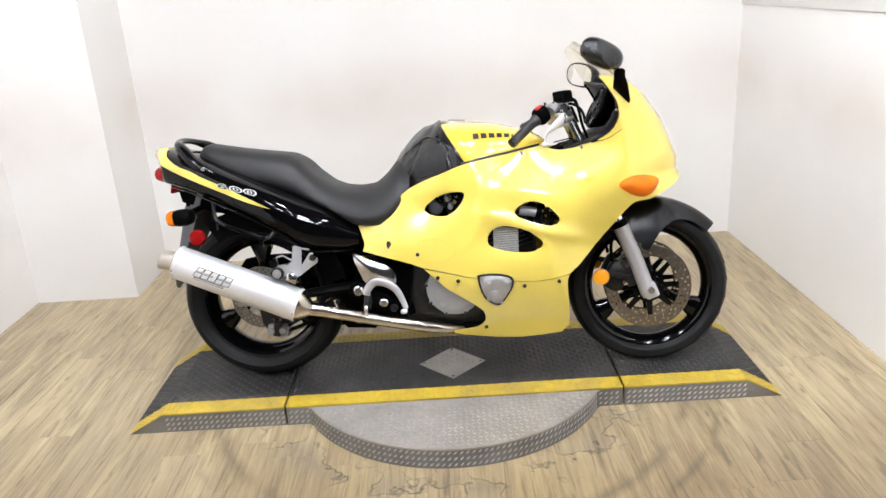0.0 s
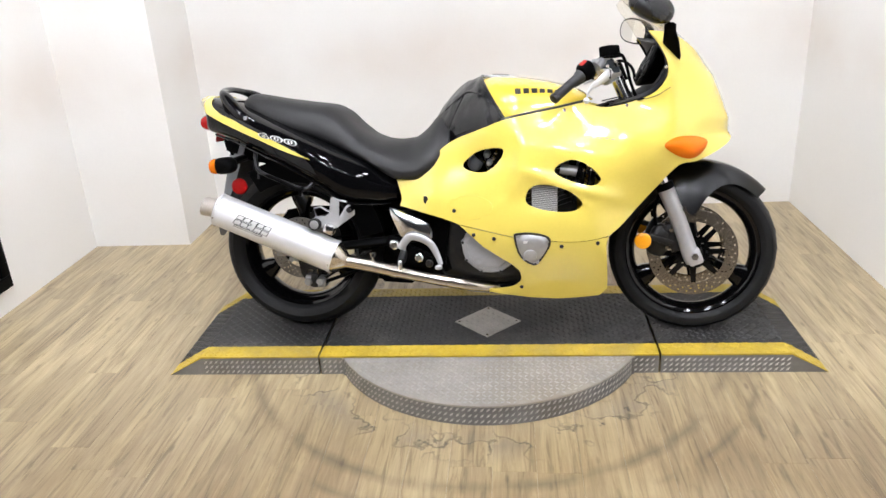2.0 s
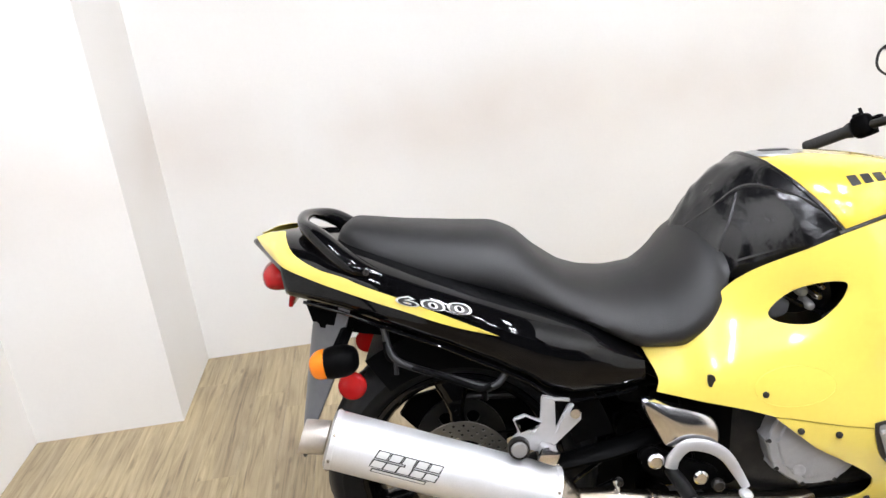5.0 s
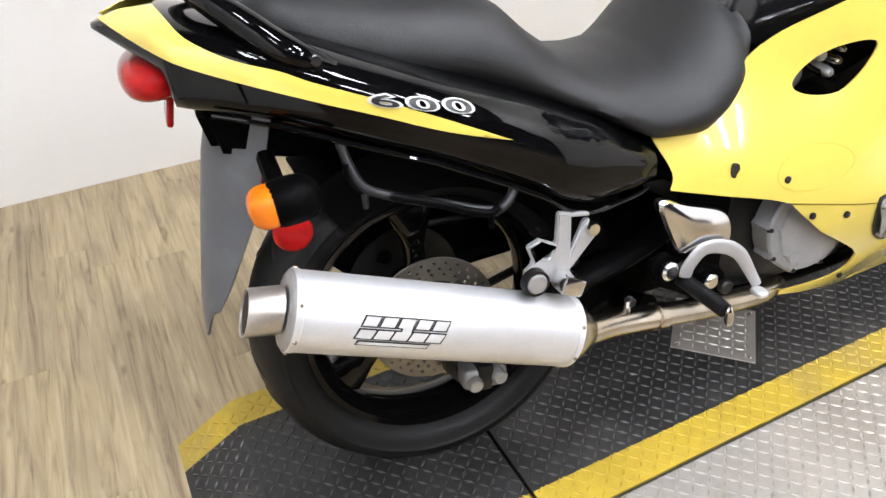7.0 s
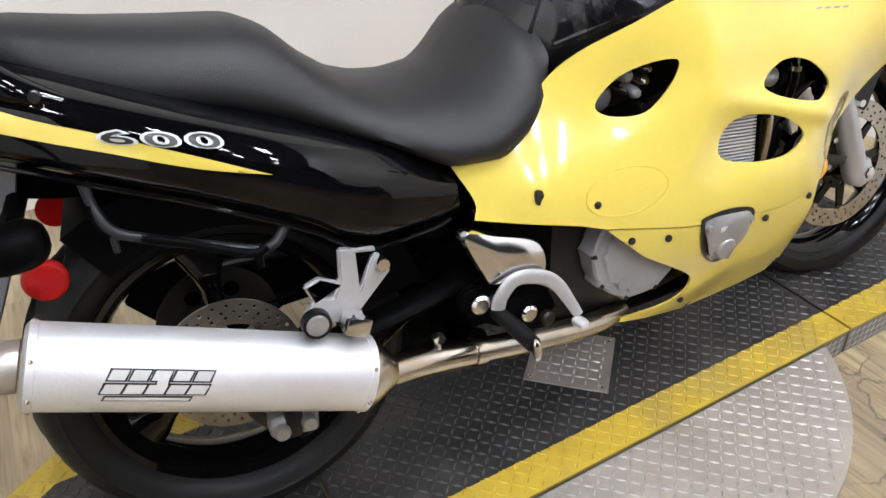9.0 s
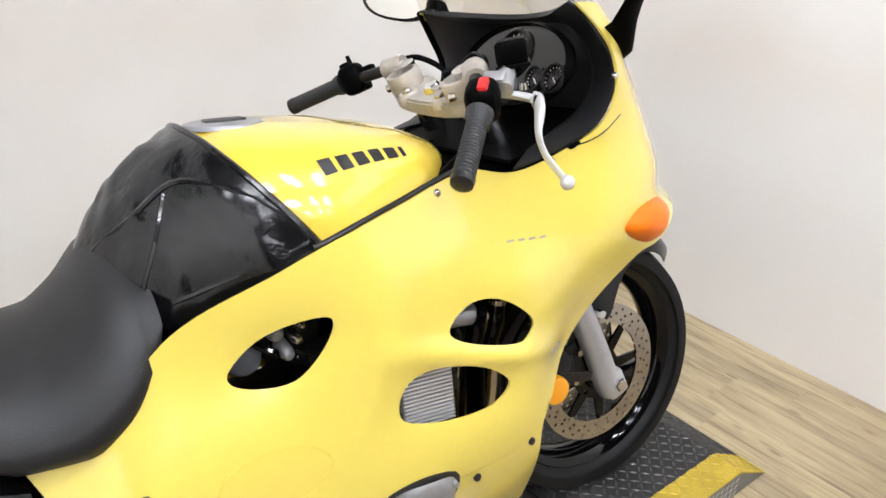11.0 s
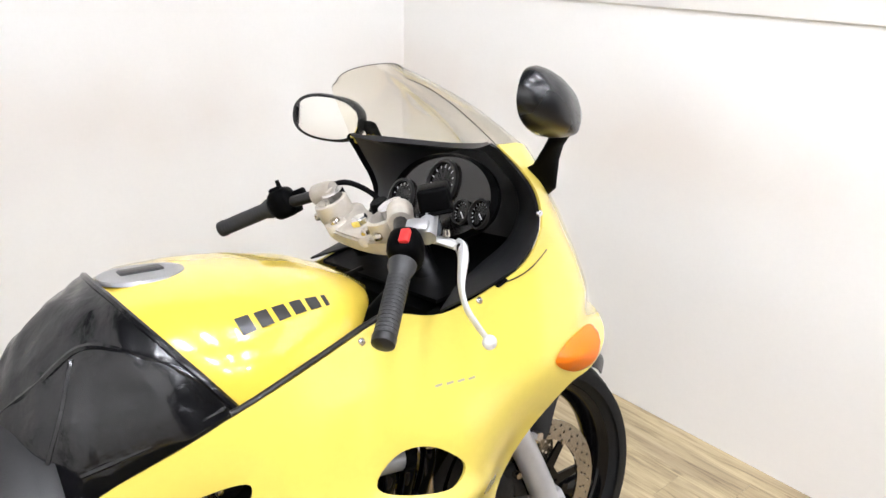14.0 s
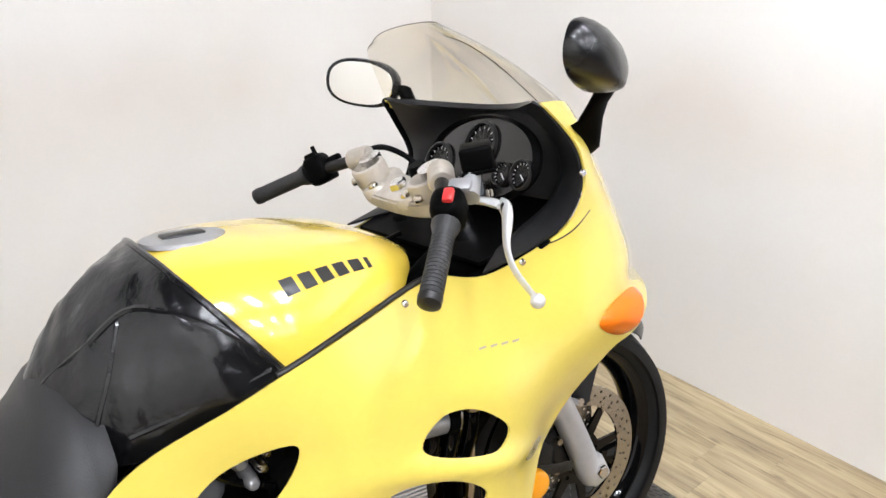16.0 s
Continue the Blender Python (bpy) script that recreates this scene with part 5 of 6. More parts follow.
for a in np.linspace(radians(43), radians(160), 26):
    q = []
    f = (a - radians(43)) / radians(117)
    lobe = math.exp(-((f - .44) / .16) ** 2)
    w = .080 + .030 * lobe - .030 * max(0, (.16 - f) / .16) ** 2 - .02 * max(0, (f - .85) / .15)
    drop = .042 + .142 * lobe
    for u in np.linspace(-1, 1, 15):
        r = FR + .034 - (abs(u) ** 3) * drop
        q.append(STEER @ Vector((r * math.cos(a), w * math.copysign(abs(u) ** .8, u), r * math.sin(a))))
    rows.append(q)
part("front_mudguard", ring_mesh(rows, False, False), MUDGUARD_BLACK, bike, "satin black front mudguard", angle=70, solid=0.003)
for s in (-1, 1):
    part("mudguard_stay", plate([(-.13, .19), (-.075, .21), (-.03, .16), (-.045, .135), (-.10, .15)], .004, STEER @ pose(0, s * .086, 0), .001), BLACK_PLASTIC, bike)
    part("mudguard_bolt", lathe([(.0005, -.006), (.008, -.006), (.009, 0), (.009, .01)], 10, at=STEER @ pose(-.040, s * .124, .164)), CHROME, bike)

# ---- bars ----
BAR = Matrix.Translation((.405, 0, .880)) @ pose(0, 0, 0, 0, 0, -4) @ pose(0, 0, 0, 0, -22, 0)
clamp = empty("top_clamp", bike)
part("bridge", plate(smooth_line([(-.135, .012), (-.128, -.028), (-.06, -.045), (.06, -.045), (.128, -.028), (.135, .012), (.10, .040), (.04, .026), (-.04, .026), (-.10, .040)], 4, True), .028, BAR @ Matrix(((0, 0, 1, 0), (1, 0, 0, 0), (0, 1, 0, -.011), (0, 0, 0, 1))), .004), DULL_ALU, clamp, "cast aluminium top bridge")
for s in (-1, 1):
    part("fork_cap", lathe([(.0005, .030), (.016, .030), (.018, .026), (.024, .024), (.025, -.02)], 20, at=BAR @ pose(0, s * .105, 0, 90, 0, 0)), CAST_ALU, clamp)
    part("clamp_ring", lathe([(.0255, .026), (.031, .024), (.032, .020), (.032, -.004), (.030, -.008), (.0255, -.008)], 26, at=BAR @ pose(-.006, s * .105, .022, 90, 0, 0), closed=True), DULL_ALU, clamp, "cast clip-on clamp ring")
    k = Vector((.375, -.150, .928)) if s < 0 else Vector((.412, .165, .926))
    e = Vector((.302, -.262, .886)) if s < 0 else Vector((.348, .275, .897))
    d = (e - k).normalized()
    part("bar_clamp", sweep([k - d * .018, k - d * .012, k + d * .022, k + d * .026], [.018, .0205, .0205, .018], 18, 1), DULL_ALU, clamp, "cast bar clamp")
    part("clamp_arm", sweep([BAR @ Vector((.0, s * .120, .028)), k - d * .002], [.019, .017], 12, 1, .8), DULL_ALU, clamp)
    part("pinch_bolt", lathe([(.0005, -.006), (.006, -.006), (.0075, -.002), (.0075, .006)], 8, at=BAR @ pose(-.034, s * .118, .028, 0, 0, 40)), STEEL, clamp)
    part("bridge_bolt", lathe([(.0005, .008), (.008, .008), (.010, .004), (.010, -.004)], 12, at=BAR @ pose(-.030, s * .062, .020, 90, 0, 0)), STEEL, clamp)
    part("bridge_boss", lathe([(.0005, .004), (.016, .004), (.019, 0), (.020, -.012)], 20, at=BAR @ pose(-.030, s * .062, .018, 90, 0, 0)), DULL_ALU, clamp)
part("steering_nut", lathe([(.0005, .030), (.013, .030), (.016, .026), (.017, .0)], 6, at=BAR @ pose(-.010, 0, 0, 90, 0, 0)), CHROME, clamp)
part("ignition_lock", lathe([(.0005, .034), (.015, .034), (.018, .028), (.019, -.03)], 20, at=BAR @ pose(.035, 0, 0, 90, 0, 0)), BLACK_PLASTIC, clamp)
GR = {-1: ((.220, -.332, .815), (.302, -.262, .886), (.375, -.150, .928)), 1: ((.273, .367, .857), (.348, .275, .897), (.412, .165, .926))}
for s in (-1, 1):
    bar = empty("handlebar", bike)
    e, i, k = (Vector(p) for p in GR[s])
    d = (e - i).normalized()
    part("tube", sweep([k, i, e], .011, 12, 1), DARK_METAL, bar)
    part("grip", sweep([i, i + d * .006, i + d * .02, e - d * .014, e - d * .010], [.020, .020, .0150, .0145, .0150], 18, 1), GRIP_RUBBER, bar, "ribbed black rubber grip")
    bm = bmesh.new()
    for q in range(16):
        p = i + d * (.026 + q * .006)
        sweep([p - d * .0016, p + d * .0016], .0155, 14, 1, bm=bm)
    tagged(part("grip_ribs", bm, GRIP_RUBBER, bar), kind="stuff")
    part("bar_end", lathe([(.0005, -.010), (.009, -.010), (.0155, -.006), (.0165, .004)], 18, at=Matrix.Translation(e - d * .004) @ (-d).to_track_quat("Y", "Z").to_matrix().to_4x4()), DARK_METAL, bar)
    q = i - d * .026
    SWM = Matrix.Translation(q) @ d.to_track_quat("Y", "Z").to_matrix().to_4x4()
    part("switch_box", blob((0, 0, 0), (.024, .026, .030), 14, 10, 3.2, at=SWM), BLACK_PLASTIC, bar)
    part("switch_box_step", box((.030, .022, .040), SWM @ pose(.012, -.012, -.008), .005), BLACK_PLASTIC, bar)
    part("switch", box((.015, .024, .011), SWM @ pose(-.006, .002, .029), .004), RED_PLASTIC if s < 0 else BLACK_PLASTIC, bar, "red engine stop switch" if s < 0 else "")
    fwd = Vector((.80, s * .55, -.05)).normalized()
    p0 = q - d * .030 + fwd * .030
    if s < 0:
        part("lever_clamp", box((.034, .024, .034), Matrix.Translation(q - d * .034 + fwd * .012) @ d.to_track_quat("Y", "Z").to_matrix().to_4x4(), .006), CAST_ALU, bar)
        lp, lb = Vector((.387, -.285, .887)), Vector((.319, -.418, .810))
        part("brake_lever", sweep([(.394, -.266, .893), lp, (.373, -.302, .876), (.354, -.322, .862), (.336, -.347, .850), (.325, -.374, .834), lb], [.012, .017, .016, .012, .0085, .0072, .0060], 14, 5, .45), ALU, bar, "polished aluminium brake lever")
        part("lever_ball", blob(lb, (.0095, .0095, .0095), 12, 8, 2), ALU, bar)
        part("lever_pivot", lathe([(.0005, .014), (.006, .014), (.008, .010), (.008, -.014), (.0005, -.014)], 12, at=Matrix.Translation(lp) @ pose(0, 0, 0, 90, 0, 0)), DARK_METAL, bar)
        part("lever_bracket", sweep([(.372, -.222, .900), (.384, -.245, .898), (.391, -.272, .893)], [.011, .014, .013], 14, 3, .45), ALU, bar, "pale cast lever bracket")
        part("lever_screw", lathe([(.0005, .006), (.005, .006), (.006, 0), (.006, -.004)], 10, at=Matrix.Translation((.385, -.252, .910)) @ pose(0, 0, 0, 90, 0, 0)), STEEL, bar)
        RES = Matrix.Translation((.392, -.222, .948)) @ pose(0, 0, 0, 2, -6, -38)
        part("reservoir", box((.036, .044, .030), RES @ pose(-.016, 0, -.028), .006, 3), SMOKE, bar, "smoky brake fluid reservoir")
        part("reservoir_lid", box((.046, .054, .036), RES @ pose(0, 0, .010), .006, 3), BLACK_PLASTIC, bar, "black reservoir lid")
        part("reservoir_rib", box((.050, .058, .006), RES @ pose(0, 0, -.008), .002), BLACK_PLASTIC, bar)
        part("reservoir_bracket", box((.012, .060, .020), RES @ pose(-.012, .030, -.046), .004), SMOKE, bar)
        part("master_cylinder", sweep([q - d * .02 + fwd * .025, q - d * .075 + fwd * .02], .014, 12, 1), CAST_ALU, bar)
    else:
        part("lever_clamp", box((.026, .022, .030), Matrix.Translation(q - d * .034 + fwd * .010) @ d.to_track_quat("Y", "Z").to_matrix().to_4x4(), .005), BLACK_PLASTIC, bar)
        part("clutch_lever", sweep([p0, p0 + d * .04 + fwd * .028, p0 + d * .10 + fwd * .022, p0 + d * .16 + fwd * .012], [.010, .008, .007, .006], 10, 5, .65), ALU, bar)
        part("choke_lever", sweep([q + Vector((0, 0, .02)), q + Vector((-.006, .005, .045))], [.006, .004], 8, 1), BLACK_PLASTIC, bar)
    if s < 0:
        part("cable", sweep([q - d * .06 + fwd * .02, q - d * .10 + Vector((.05, 0, -.01)), Vector((.47, -.07, .86)), Vector((.50, -.05, .79))], .0055, 8, 6), BLACK_PLASTIC, bar)
    else:
        part("cable", sweep([k + Vector((.01, .01, .01)), k + Vector((.045, -.01, .012)), k + Vector((.075, -.05, -.015)), k + Vector((.085, -.075, -.06))], .0055, 8, 6), BLACK_PLASTIC, bar)
# added block that darkens the open space below the cockpit
part("headstock_shroud", box((.22, .36, .09), pose(.495, 0, .748, 0, -6, 0), .03), BLACK_PLASTIC, bike, "black filler block added round the headstock")

# ---- mirrors ----
MIRRORS = {-1: ((.504, -.330, 1.080), (-.84, -.44, .36), (-.58, .76, .205)), 1: ((.516, .312, 1.052), (-.116, .150, .040), (-.95, -.02, .14))}
BLADE = {-1: ((.580, -.228, .945, .026, .010), (.580, -.242, .957, .028, .012), (.574, -.262, .985, .024, .012), (.567, -.286, 1.010, .018, .011), (.565, -.304, 1.028, .018, .013), (.562, -.310, 1.034, .012, .009)),
         1: ((.590, .222, .935, .022, .010), (.590, .236, .950, .024, .012), (.582, .242, .985, .020, .012), (.574, .244, 1.010, .016, .011), (.568, .250, 1.034, .016, .012), (.564, .254, 1.040, .010, .008))}
for s in (-1, 1):
    mir = empty("mirror", bike)
    c, ex, nn = (Vector(p) for p in MIRRORS[s])
    ex.normalize()
    nn = (nn - ex * nn.dot(ex)).normalized()
    up = ex.cross(nn) * s
    MM = Matrix((-nn, ex, up)).transposed().to_4x4()
    MM.translation = c
    rings = []
    for cx, cy, cz, hx, hy in BLADE[s]:
        rings.append([Vector((cx + hx * math.cos(a), cy + hy * math.sin(a), cz - .75 * hx * math.cos(a) * (cz < .98))) for a in (2 * math.pi * i / 16 for i in range(16))])
    part("stem", ring_mesh(rings), BLACK_PLASTIC, mir, angle=60)
    e = 2 / 2.5
    sg = lambda v: math.copysign(abs(v) ** e, v)
    L, H2 = (.077, .042) if s < 0 else (.079, .048)
    dome = ((-.004, .92), (-.003, .98), (.004, 1.0), (.016, .96), (.029, .87), (.040, .73), (.049, .53), (.055, .28), (.057, .08)) if s < 0 else ((-.022, .90), (-.020, .97), (-.012, 1.0), (.010, .96), (.026, .84), (.040, .62), (.048, .34), (.051, .10))
    drop = .030 if s < 0 else .010
    rings = [[MM @ Vector((dx, L * k * sg(math.cos(a)), H2 * k * sg(math.sin(a)) - drop * (1 - k))) for a in (2 * math.pi * i / 32 for i in range(32))] for dx, k in dome]
    part("shell", ring_mesh(rings), MIRROR_SHELL, mir, "black mirror shell", angle=50)
    g0 = dome[0][0]
    part("glass", ring_mesh([[MM @ Vector((g0 + dx, L * k * sg(math.cos(a)), H2 * k * sg(math.sin(a)))) for a in (2 * math.pi * i / 32 for i in range(32))] for dx, k in ((.0005, .88), (-.0015, .86), (-.0018, .30))]), MIRROR, mir, "mirror glass")

# ---- engine, frame and running gear ----
eng = empty("engine", bike)
part("crankcase", blob((.02, 0, .30), (.23, .175, .145), 24, 14, 4), DARK_METAL, eng)
part("cylinder_block", box((.20, .34, .22), pose(.17, 0, .50, 0, -20, 0), .015), DARK_METAL, eng)
bm = bmesh.new()
for k in range(9):
    box((.23, .36, .004), pose(.17 + .0068 * k, 0, .43 + .0185 * k, 0, -20, 0), bm=bm)
tagged(part("fin_block", bm, DARK_METAL, eng), kind="stuff")
part("head_cover", box((.16, .38, .07), pose(.255, 0, .635, 0, -20, 0), .02), CAST_ALU, eng)
part("carburettor_bank", box((.11, .30, .10), pose(.03, 0, .615, 0, -10, 0), .03), DARK_METAL, eng)
part("airbox", box((.17, .24, .16), pose(-.09, 0, .625), .03), BLACK_PLASTIC, eng)
for k in (-.09, -.03, .03, .09):
    part("intake_rubber", sweep([(-.01, k, .62), (.07, k, .61)], .026, 14, 1), BLACK_PLASTIC, eng)
CL = (.004, .318)
lobes = []
for k in range(72):
    a = 2 * math.pi * k / 72
    r = .092 + .007 * max(0, math.cos(9 * a - 1.8)) ** 6
    lobes.append((CL[0] + r * 1.06 * math.cos(a), CL[1] + r * math.sin(a)))
part("clutch_cover", ring_mesh([[Vector((CL[0] + (x - CL[0]) * k, y, CL[1] + (z - CL[1]) * k)) for x, z in lobes] for k, y in ((1, -.175), (1, -.214), (.965, -.219), (.80, -.221), (.78, -.2265), (.74, -.228), (.35, -.231))]), ENGINE_GREY, eng, "grey painted clutch cover with a scalloped edge", angle=30)
for k in range(9):
    a = 2 * math.pi * k / 9 + .2
    part("cover_bolt", lathe([(.0005, -.006), (.004, -.006), (.005, -.002), (.0065, 0), (.0065, .01)], 8, at=pose(CL[0] + .096 * math.cos(a), -.216, CL[1] + .092 * math.sin(a))), DARK_METAL, eng)
part("filler_cap", lathe([(.006, -.003), (.010, -.004), (.0135, -.003), (.014, .004)], 18, at=pose(CL[0] - .040, -.226, CL[1] - .052)), ENGINE_GREY, eng, "round plug with a dark socket")
# flat dark disc for the shaded hollow of the socket
part("filler_socket", lathe([(.0005, -.0005), (.0075, -.001), (.008, .003)], 14, at=pose(CL[0] - .040, -.2275, CL[1] - .052)), GAP, eng)
COVER = smooth_line([(.07, .366), (.078, .378), (.132, .381), (.185, .368), (.192, .339), (.178, .308), (.158, .277), (.139, .262), (.104, .280), (.082, .314)], 3, True)
CC = (.132, .328)
# no hole is cut here: a black sheet gives the shade of the gap
part("cover_gasket", sheet(COVER, [], lambda u, v: side(u, v, .002), .012), DECAL_BLACK, eng, "dark sheet painted as the gap round the ignition cover", solid=0.003)
inner = [(CC[0] + (p[0] - CC[0]) * .87, CC[1] + (p[1] - CC[1]) * .87) for p in COVER]
part("ignition_cover", sheet(inner, [], lambda u, v: side(u, v, .004 + .012 * (1 - min(1, ((u - CC[0]) / .055) ** 2 + ((v - CC[1]) / .052) ** 2) ** 2)), .007), CAST_ALU, eng, "grey cast ignition cover", angle=60, solid=0.004)
part("ignition_boss", lathe([(.0005, -.010), (.013, -.010), (.020, -.007), (.023, .0), (.023, .012)], 24, at=Matrix.Translation(side(.126, .305, .013)) @ pose(0, 0, 0, 14, 0, 4)), CAST_ALU, eng)
part("cover_mark", box((.055, .0015, .009), Matrix.Translation(side(.130, .350, .0135)) @ pose(0, 0, 0, 8, 0, 4), .0005), ALU, eng, "raised lettering drawn as a bar")
for u, v in ((.084, .356), (.180, .350), (.150, .276), (.106, .288)):
    part("cover_bolt", lathe([(.0005, -.006), (.005, -.006), (.006, 0), (.006, .006)], 8, at=Matrix.Translation(side(u, v, .006)) @ pose(0, 0, 0, 6, 0, 4)), CAST_ALU, eng)
for k in range(4):
    part("header_pipe", sweep([(.30, -.12 + .08 * k, .56), (.385, -.11 + .07 * k, .50), (.39, -.09 + .055 * k, .34), (.33, -.07 + .04 * k, .17), (.10, -.05 + .025 * k, .135)], .019, 12, 5), STEEL, eng, "stained steel header pipe")
part("oil_cooler", box((.035, .30, .12), pose(.405, 0, .62, 0, -12, 0), .006), DARK_METAL, eng)
bm = bmesh.new()
for k in range(15):
    box((.085, .012, .0028), pose(.190, -.240, .442 + k * .0062, 0, 6, 0), bm=bm)
tagged(part("fin_core_pack", bm, ALU, eng, "stack of bright cooling fins"), kind="stuff")
part("fin_core", box((.08, .008, .092), pose(.190, -.213, .487, 0, 6, 0)), DARK_METAL, eng)
part("coil", sweep([(.24, -.21, .585), (.30, -.21, .575)], .018, 14, 1), CAST_ALU, eng, "bright ribbed canister")
part("coil_band", sweep([(.295, -.212, .578), (.31, -.212, .574)], .022, 14, 1), BLACK_PLASTIC, eng)
for (u, v), r, depth, m in (((-.062, .600), .026, .050, GREY_PLASTIC), ((-.020, .632), .012, .040, CAST_ALU), ((.004, .622), .009, .036, STEEL), ((-.012, .604), .010, .034, CAST_ALU), ((.012, .640), .007, .040, STEEL)):
    part("carburettor_fitting", lathe([(.0005, -.012), (r * .55, -.011), (r * .85, -.007), (r, 0), (r, .03)], 16, at=Matrix.Translation(side(u, v, -depth)) @ pose(0, 0, 0, 8, 0, 0)), m, eng)
part("vacuum_hose", sweep([side(-.075, .648, -.055), side(-.035, .612, -.035), side(.015, .585, -.050)], .0055, 8, 5), BLACK_PAINT, eng, "glossy black rubber hose")
for x in (.262, .296, .330):
    part("coolant_hose", sweep([side(x - .01, .50, -.085), side(x, .57, -.060), side(x + .01, .66, -.085)], .0125, 12, 5), BLACK_PAINT, eng, "glossy black rubber hose")
    part("hose_clip", sweep([side(x + .001, .578, -.060), side(x + .002, .586, -.060)], .0142, 12, 1), STEEL, eng)
frm = empty("frame", bike)
for s in (-1, 1):
    part("main_tube", sweep([(.42, s * .06, .78), (.20, s * .14, .71), (-.08, s * .13, .64), (-.19, s * .13, .53), (-.205, s * .15, .34), (-.15, s * .14, .22)], .022, 12, 5), BLACK_PLASTIC, frm, "black frame tube")
    part("down_tube", sweep([(.42, s * .05, .74), (.37, s * .10, .55), (.33, s * .13, .26), (.22, s * .13, .17), (-.15, s * .13, .17), (-.20, s * .14, .26)], .017, 12, 5), BLACK_PLASTIC, frm)
    part("seat_rail", sweep([(-.16, s * .12, .60), (-.40, s * .12, .60), (-.70, s * .11, .66), (-.92, s * .08, .71)], .014, 10, 4), BLACK_PLASTIC, frm)
    part("rear_stay", sweep([(-.22, s * .14, .43), (-.42, s * .13, .55), (-.56, s * .12, .62)], .012, 10, 3), BLACK_PLASTIC, frm)
    part("pivot_plate", plate([(-.27, .50), (-.17, .52), (-.14, .42), (-.16, .24), (-.22, .22), (-.24, .34)], .012, pose(0, s * .165 - .006, 0), .003), BLACK_PLASTIC, frm)
swing = empty("swingarm", bike)
for s in (-1, 1):
    part("arm", sweep([(-.22, s * .10, .335), (-.40, s * .115 - .045, .320), (-.60, s * .118 - .055, .298), (-.745, s * .118 - .058, .285)], [.034, .032, .028, .026], 12, 4, .55), BLACK_PLASTIC, swing, "black box-section arm")
part("cross_tube", sweep([(-.34, -.10, .33), (-.34, .10, .33)], .035, 14, 1), BLACK_PLASTIC, swing)
spk = plate(circle(.108, 44), .006, pose(RC[0], .036, RC[2]), holes=[circle(.030, 16)] + [circle(.016, 10, (.066 * math.cos(2 * math.pi * k / 6), .066 * math.sin(2 * math.pi * k / 6))) for k in range(6)])
part("rear_sprocket", spk, DARK_METAL, swing, "dark steel sprocket")
part("chain", sweep([(RC[0], .042, RC[2] + .108), (-.45, .042, .375), (-.22, .042, .362)], .009, 8, 3), DARK_METAL, swing)
part("chain_low", sweep([(RC[0], .042, RC[2] - .108), (-.45, .042, .25), (-.22, .042, .30)], .009, 8, 3), DARK_METAL, swing)
# guard made larger than life to fill the dark view through the wheel
part("chain_guard", plate([(-.86, .36), (-.83, .40), (-.77, .412), (-.70, .416), (-.48, .415), (-.30, .46), (-.30, .30), (-.45, .278), (-.60, .272), (-.72, .215), (-.80, .29)], .014, pose(0, .052, 0), .003), BLACK_PLASTIC, swing)
part("chain_adjuster", box((.07, .03, .035), pose(-.75, -.184, .286), .005), CAST_ALU, swing)
part("axle_nut", lathe([(.0005, -.010), (.014, -.010), (.016, -.006), (.016, .008)], 6, at=pose(RC[0], -.205, RC[2])), CHROME, swing)
part("shock_body", sweep([(-.30, 0, .30), (-.34, 0, .56)], .035, 14, 1), DARK_METAL, bike)
# added plate that fills the dark gap between swingarm and pipe
part("suspension_linkage", plate([(-.47, .20), (-.43, .145), (-.31, .140), (-.24, .20), (-.24, .30), (-.40, .30)], .10, pose(0, -.07, 0), .012), BLACK_PLASTIC, bike, "black filler plate added under the swingarm")
part("inner_mudguard", ring_mesh([[Vector((RC[0] + (RR + .028 - .085 * max(0, abs(u) - .8) / .2) * math.cos(a), RC[1] + .094 * min(1, abs(u) / .8) * (1 if u > 0 else -1), RC[2] + (RR + .028 - .085 * max(0, abs(u) - .8) / .2) * math.sin(a))) for u in np.linspace(-1, 1, 11)] for a in np.linspace(radians(12), radians(122), 22)], False, False), BLACK_PLASTIC, bike, "matt black inner mudguard", angle=70, solid=0.004)
cal = empty("rear_caliper", bike)
part("body", box((.082, .050, .042), pose(-.650, -.152, .170, 0, 8, 0), .010, 3), CAST_ALU, cal, "grey cast caliper body")
part("bridge", box((.030, .060, .052), pose(-.652, -.150, .174, 0, 8, 0), .006), DARK_METAL, cal)
part("carrier", plate([(-.735, .300), (-.705, .302), (-.665, .225), (-.610, .195), (-.615, .150), (-.690, .150), (-.715, .190)], .010, pose(0, -.142, 0), .003, holes=[circle(.013, 10, (-.680, .195))]), DARK_METAL, cal, "dark steel caliper bracket")
for x, z in ((-.674, .170), (-.628, .172)):
    part("piston_cover", lathe([(.0005, -.010), (.011, -.010), (.014, -.006), (.014, .01)], 16, at=pose(x, -.180, z)), CAST_ALU, cal)
part("bleed_nipple", sweep([(-.640, -.165, .190), (-.640, -.170, .215)], [.004, .003], 8, 1), STEEL, cal)
part("rear_brake_hose", sweep([(-.620, -.165, .180), (-.560, -.168, .215), (-.470, -.165, .270), (-.36, -.150, .33)], .005, 8, 5), BLACK_PAINT, cal)
part("torque_arm", sweep([(-.64, -.165, .158), (-.40, -.160, .245)], .007, 8, 1), BLACK_PLASTIC, cal)
part("bolt", lathe([(.0005, -.008), (.007, -.008), (.008, 0)], 8, at=pose(-.63, -.180, .172)), STEEL, cal)

# ---- exhaust ----
exh = empty("exhaust", bike)
A, Bq = Vector((-.966, -.252, .450)), Vector((-.546, -.262, .287))
d = (Bq - A).normalized()


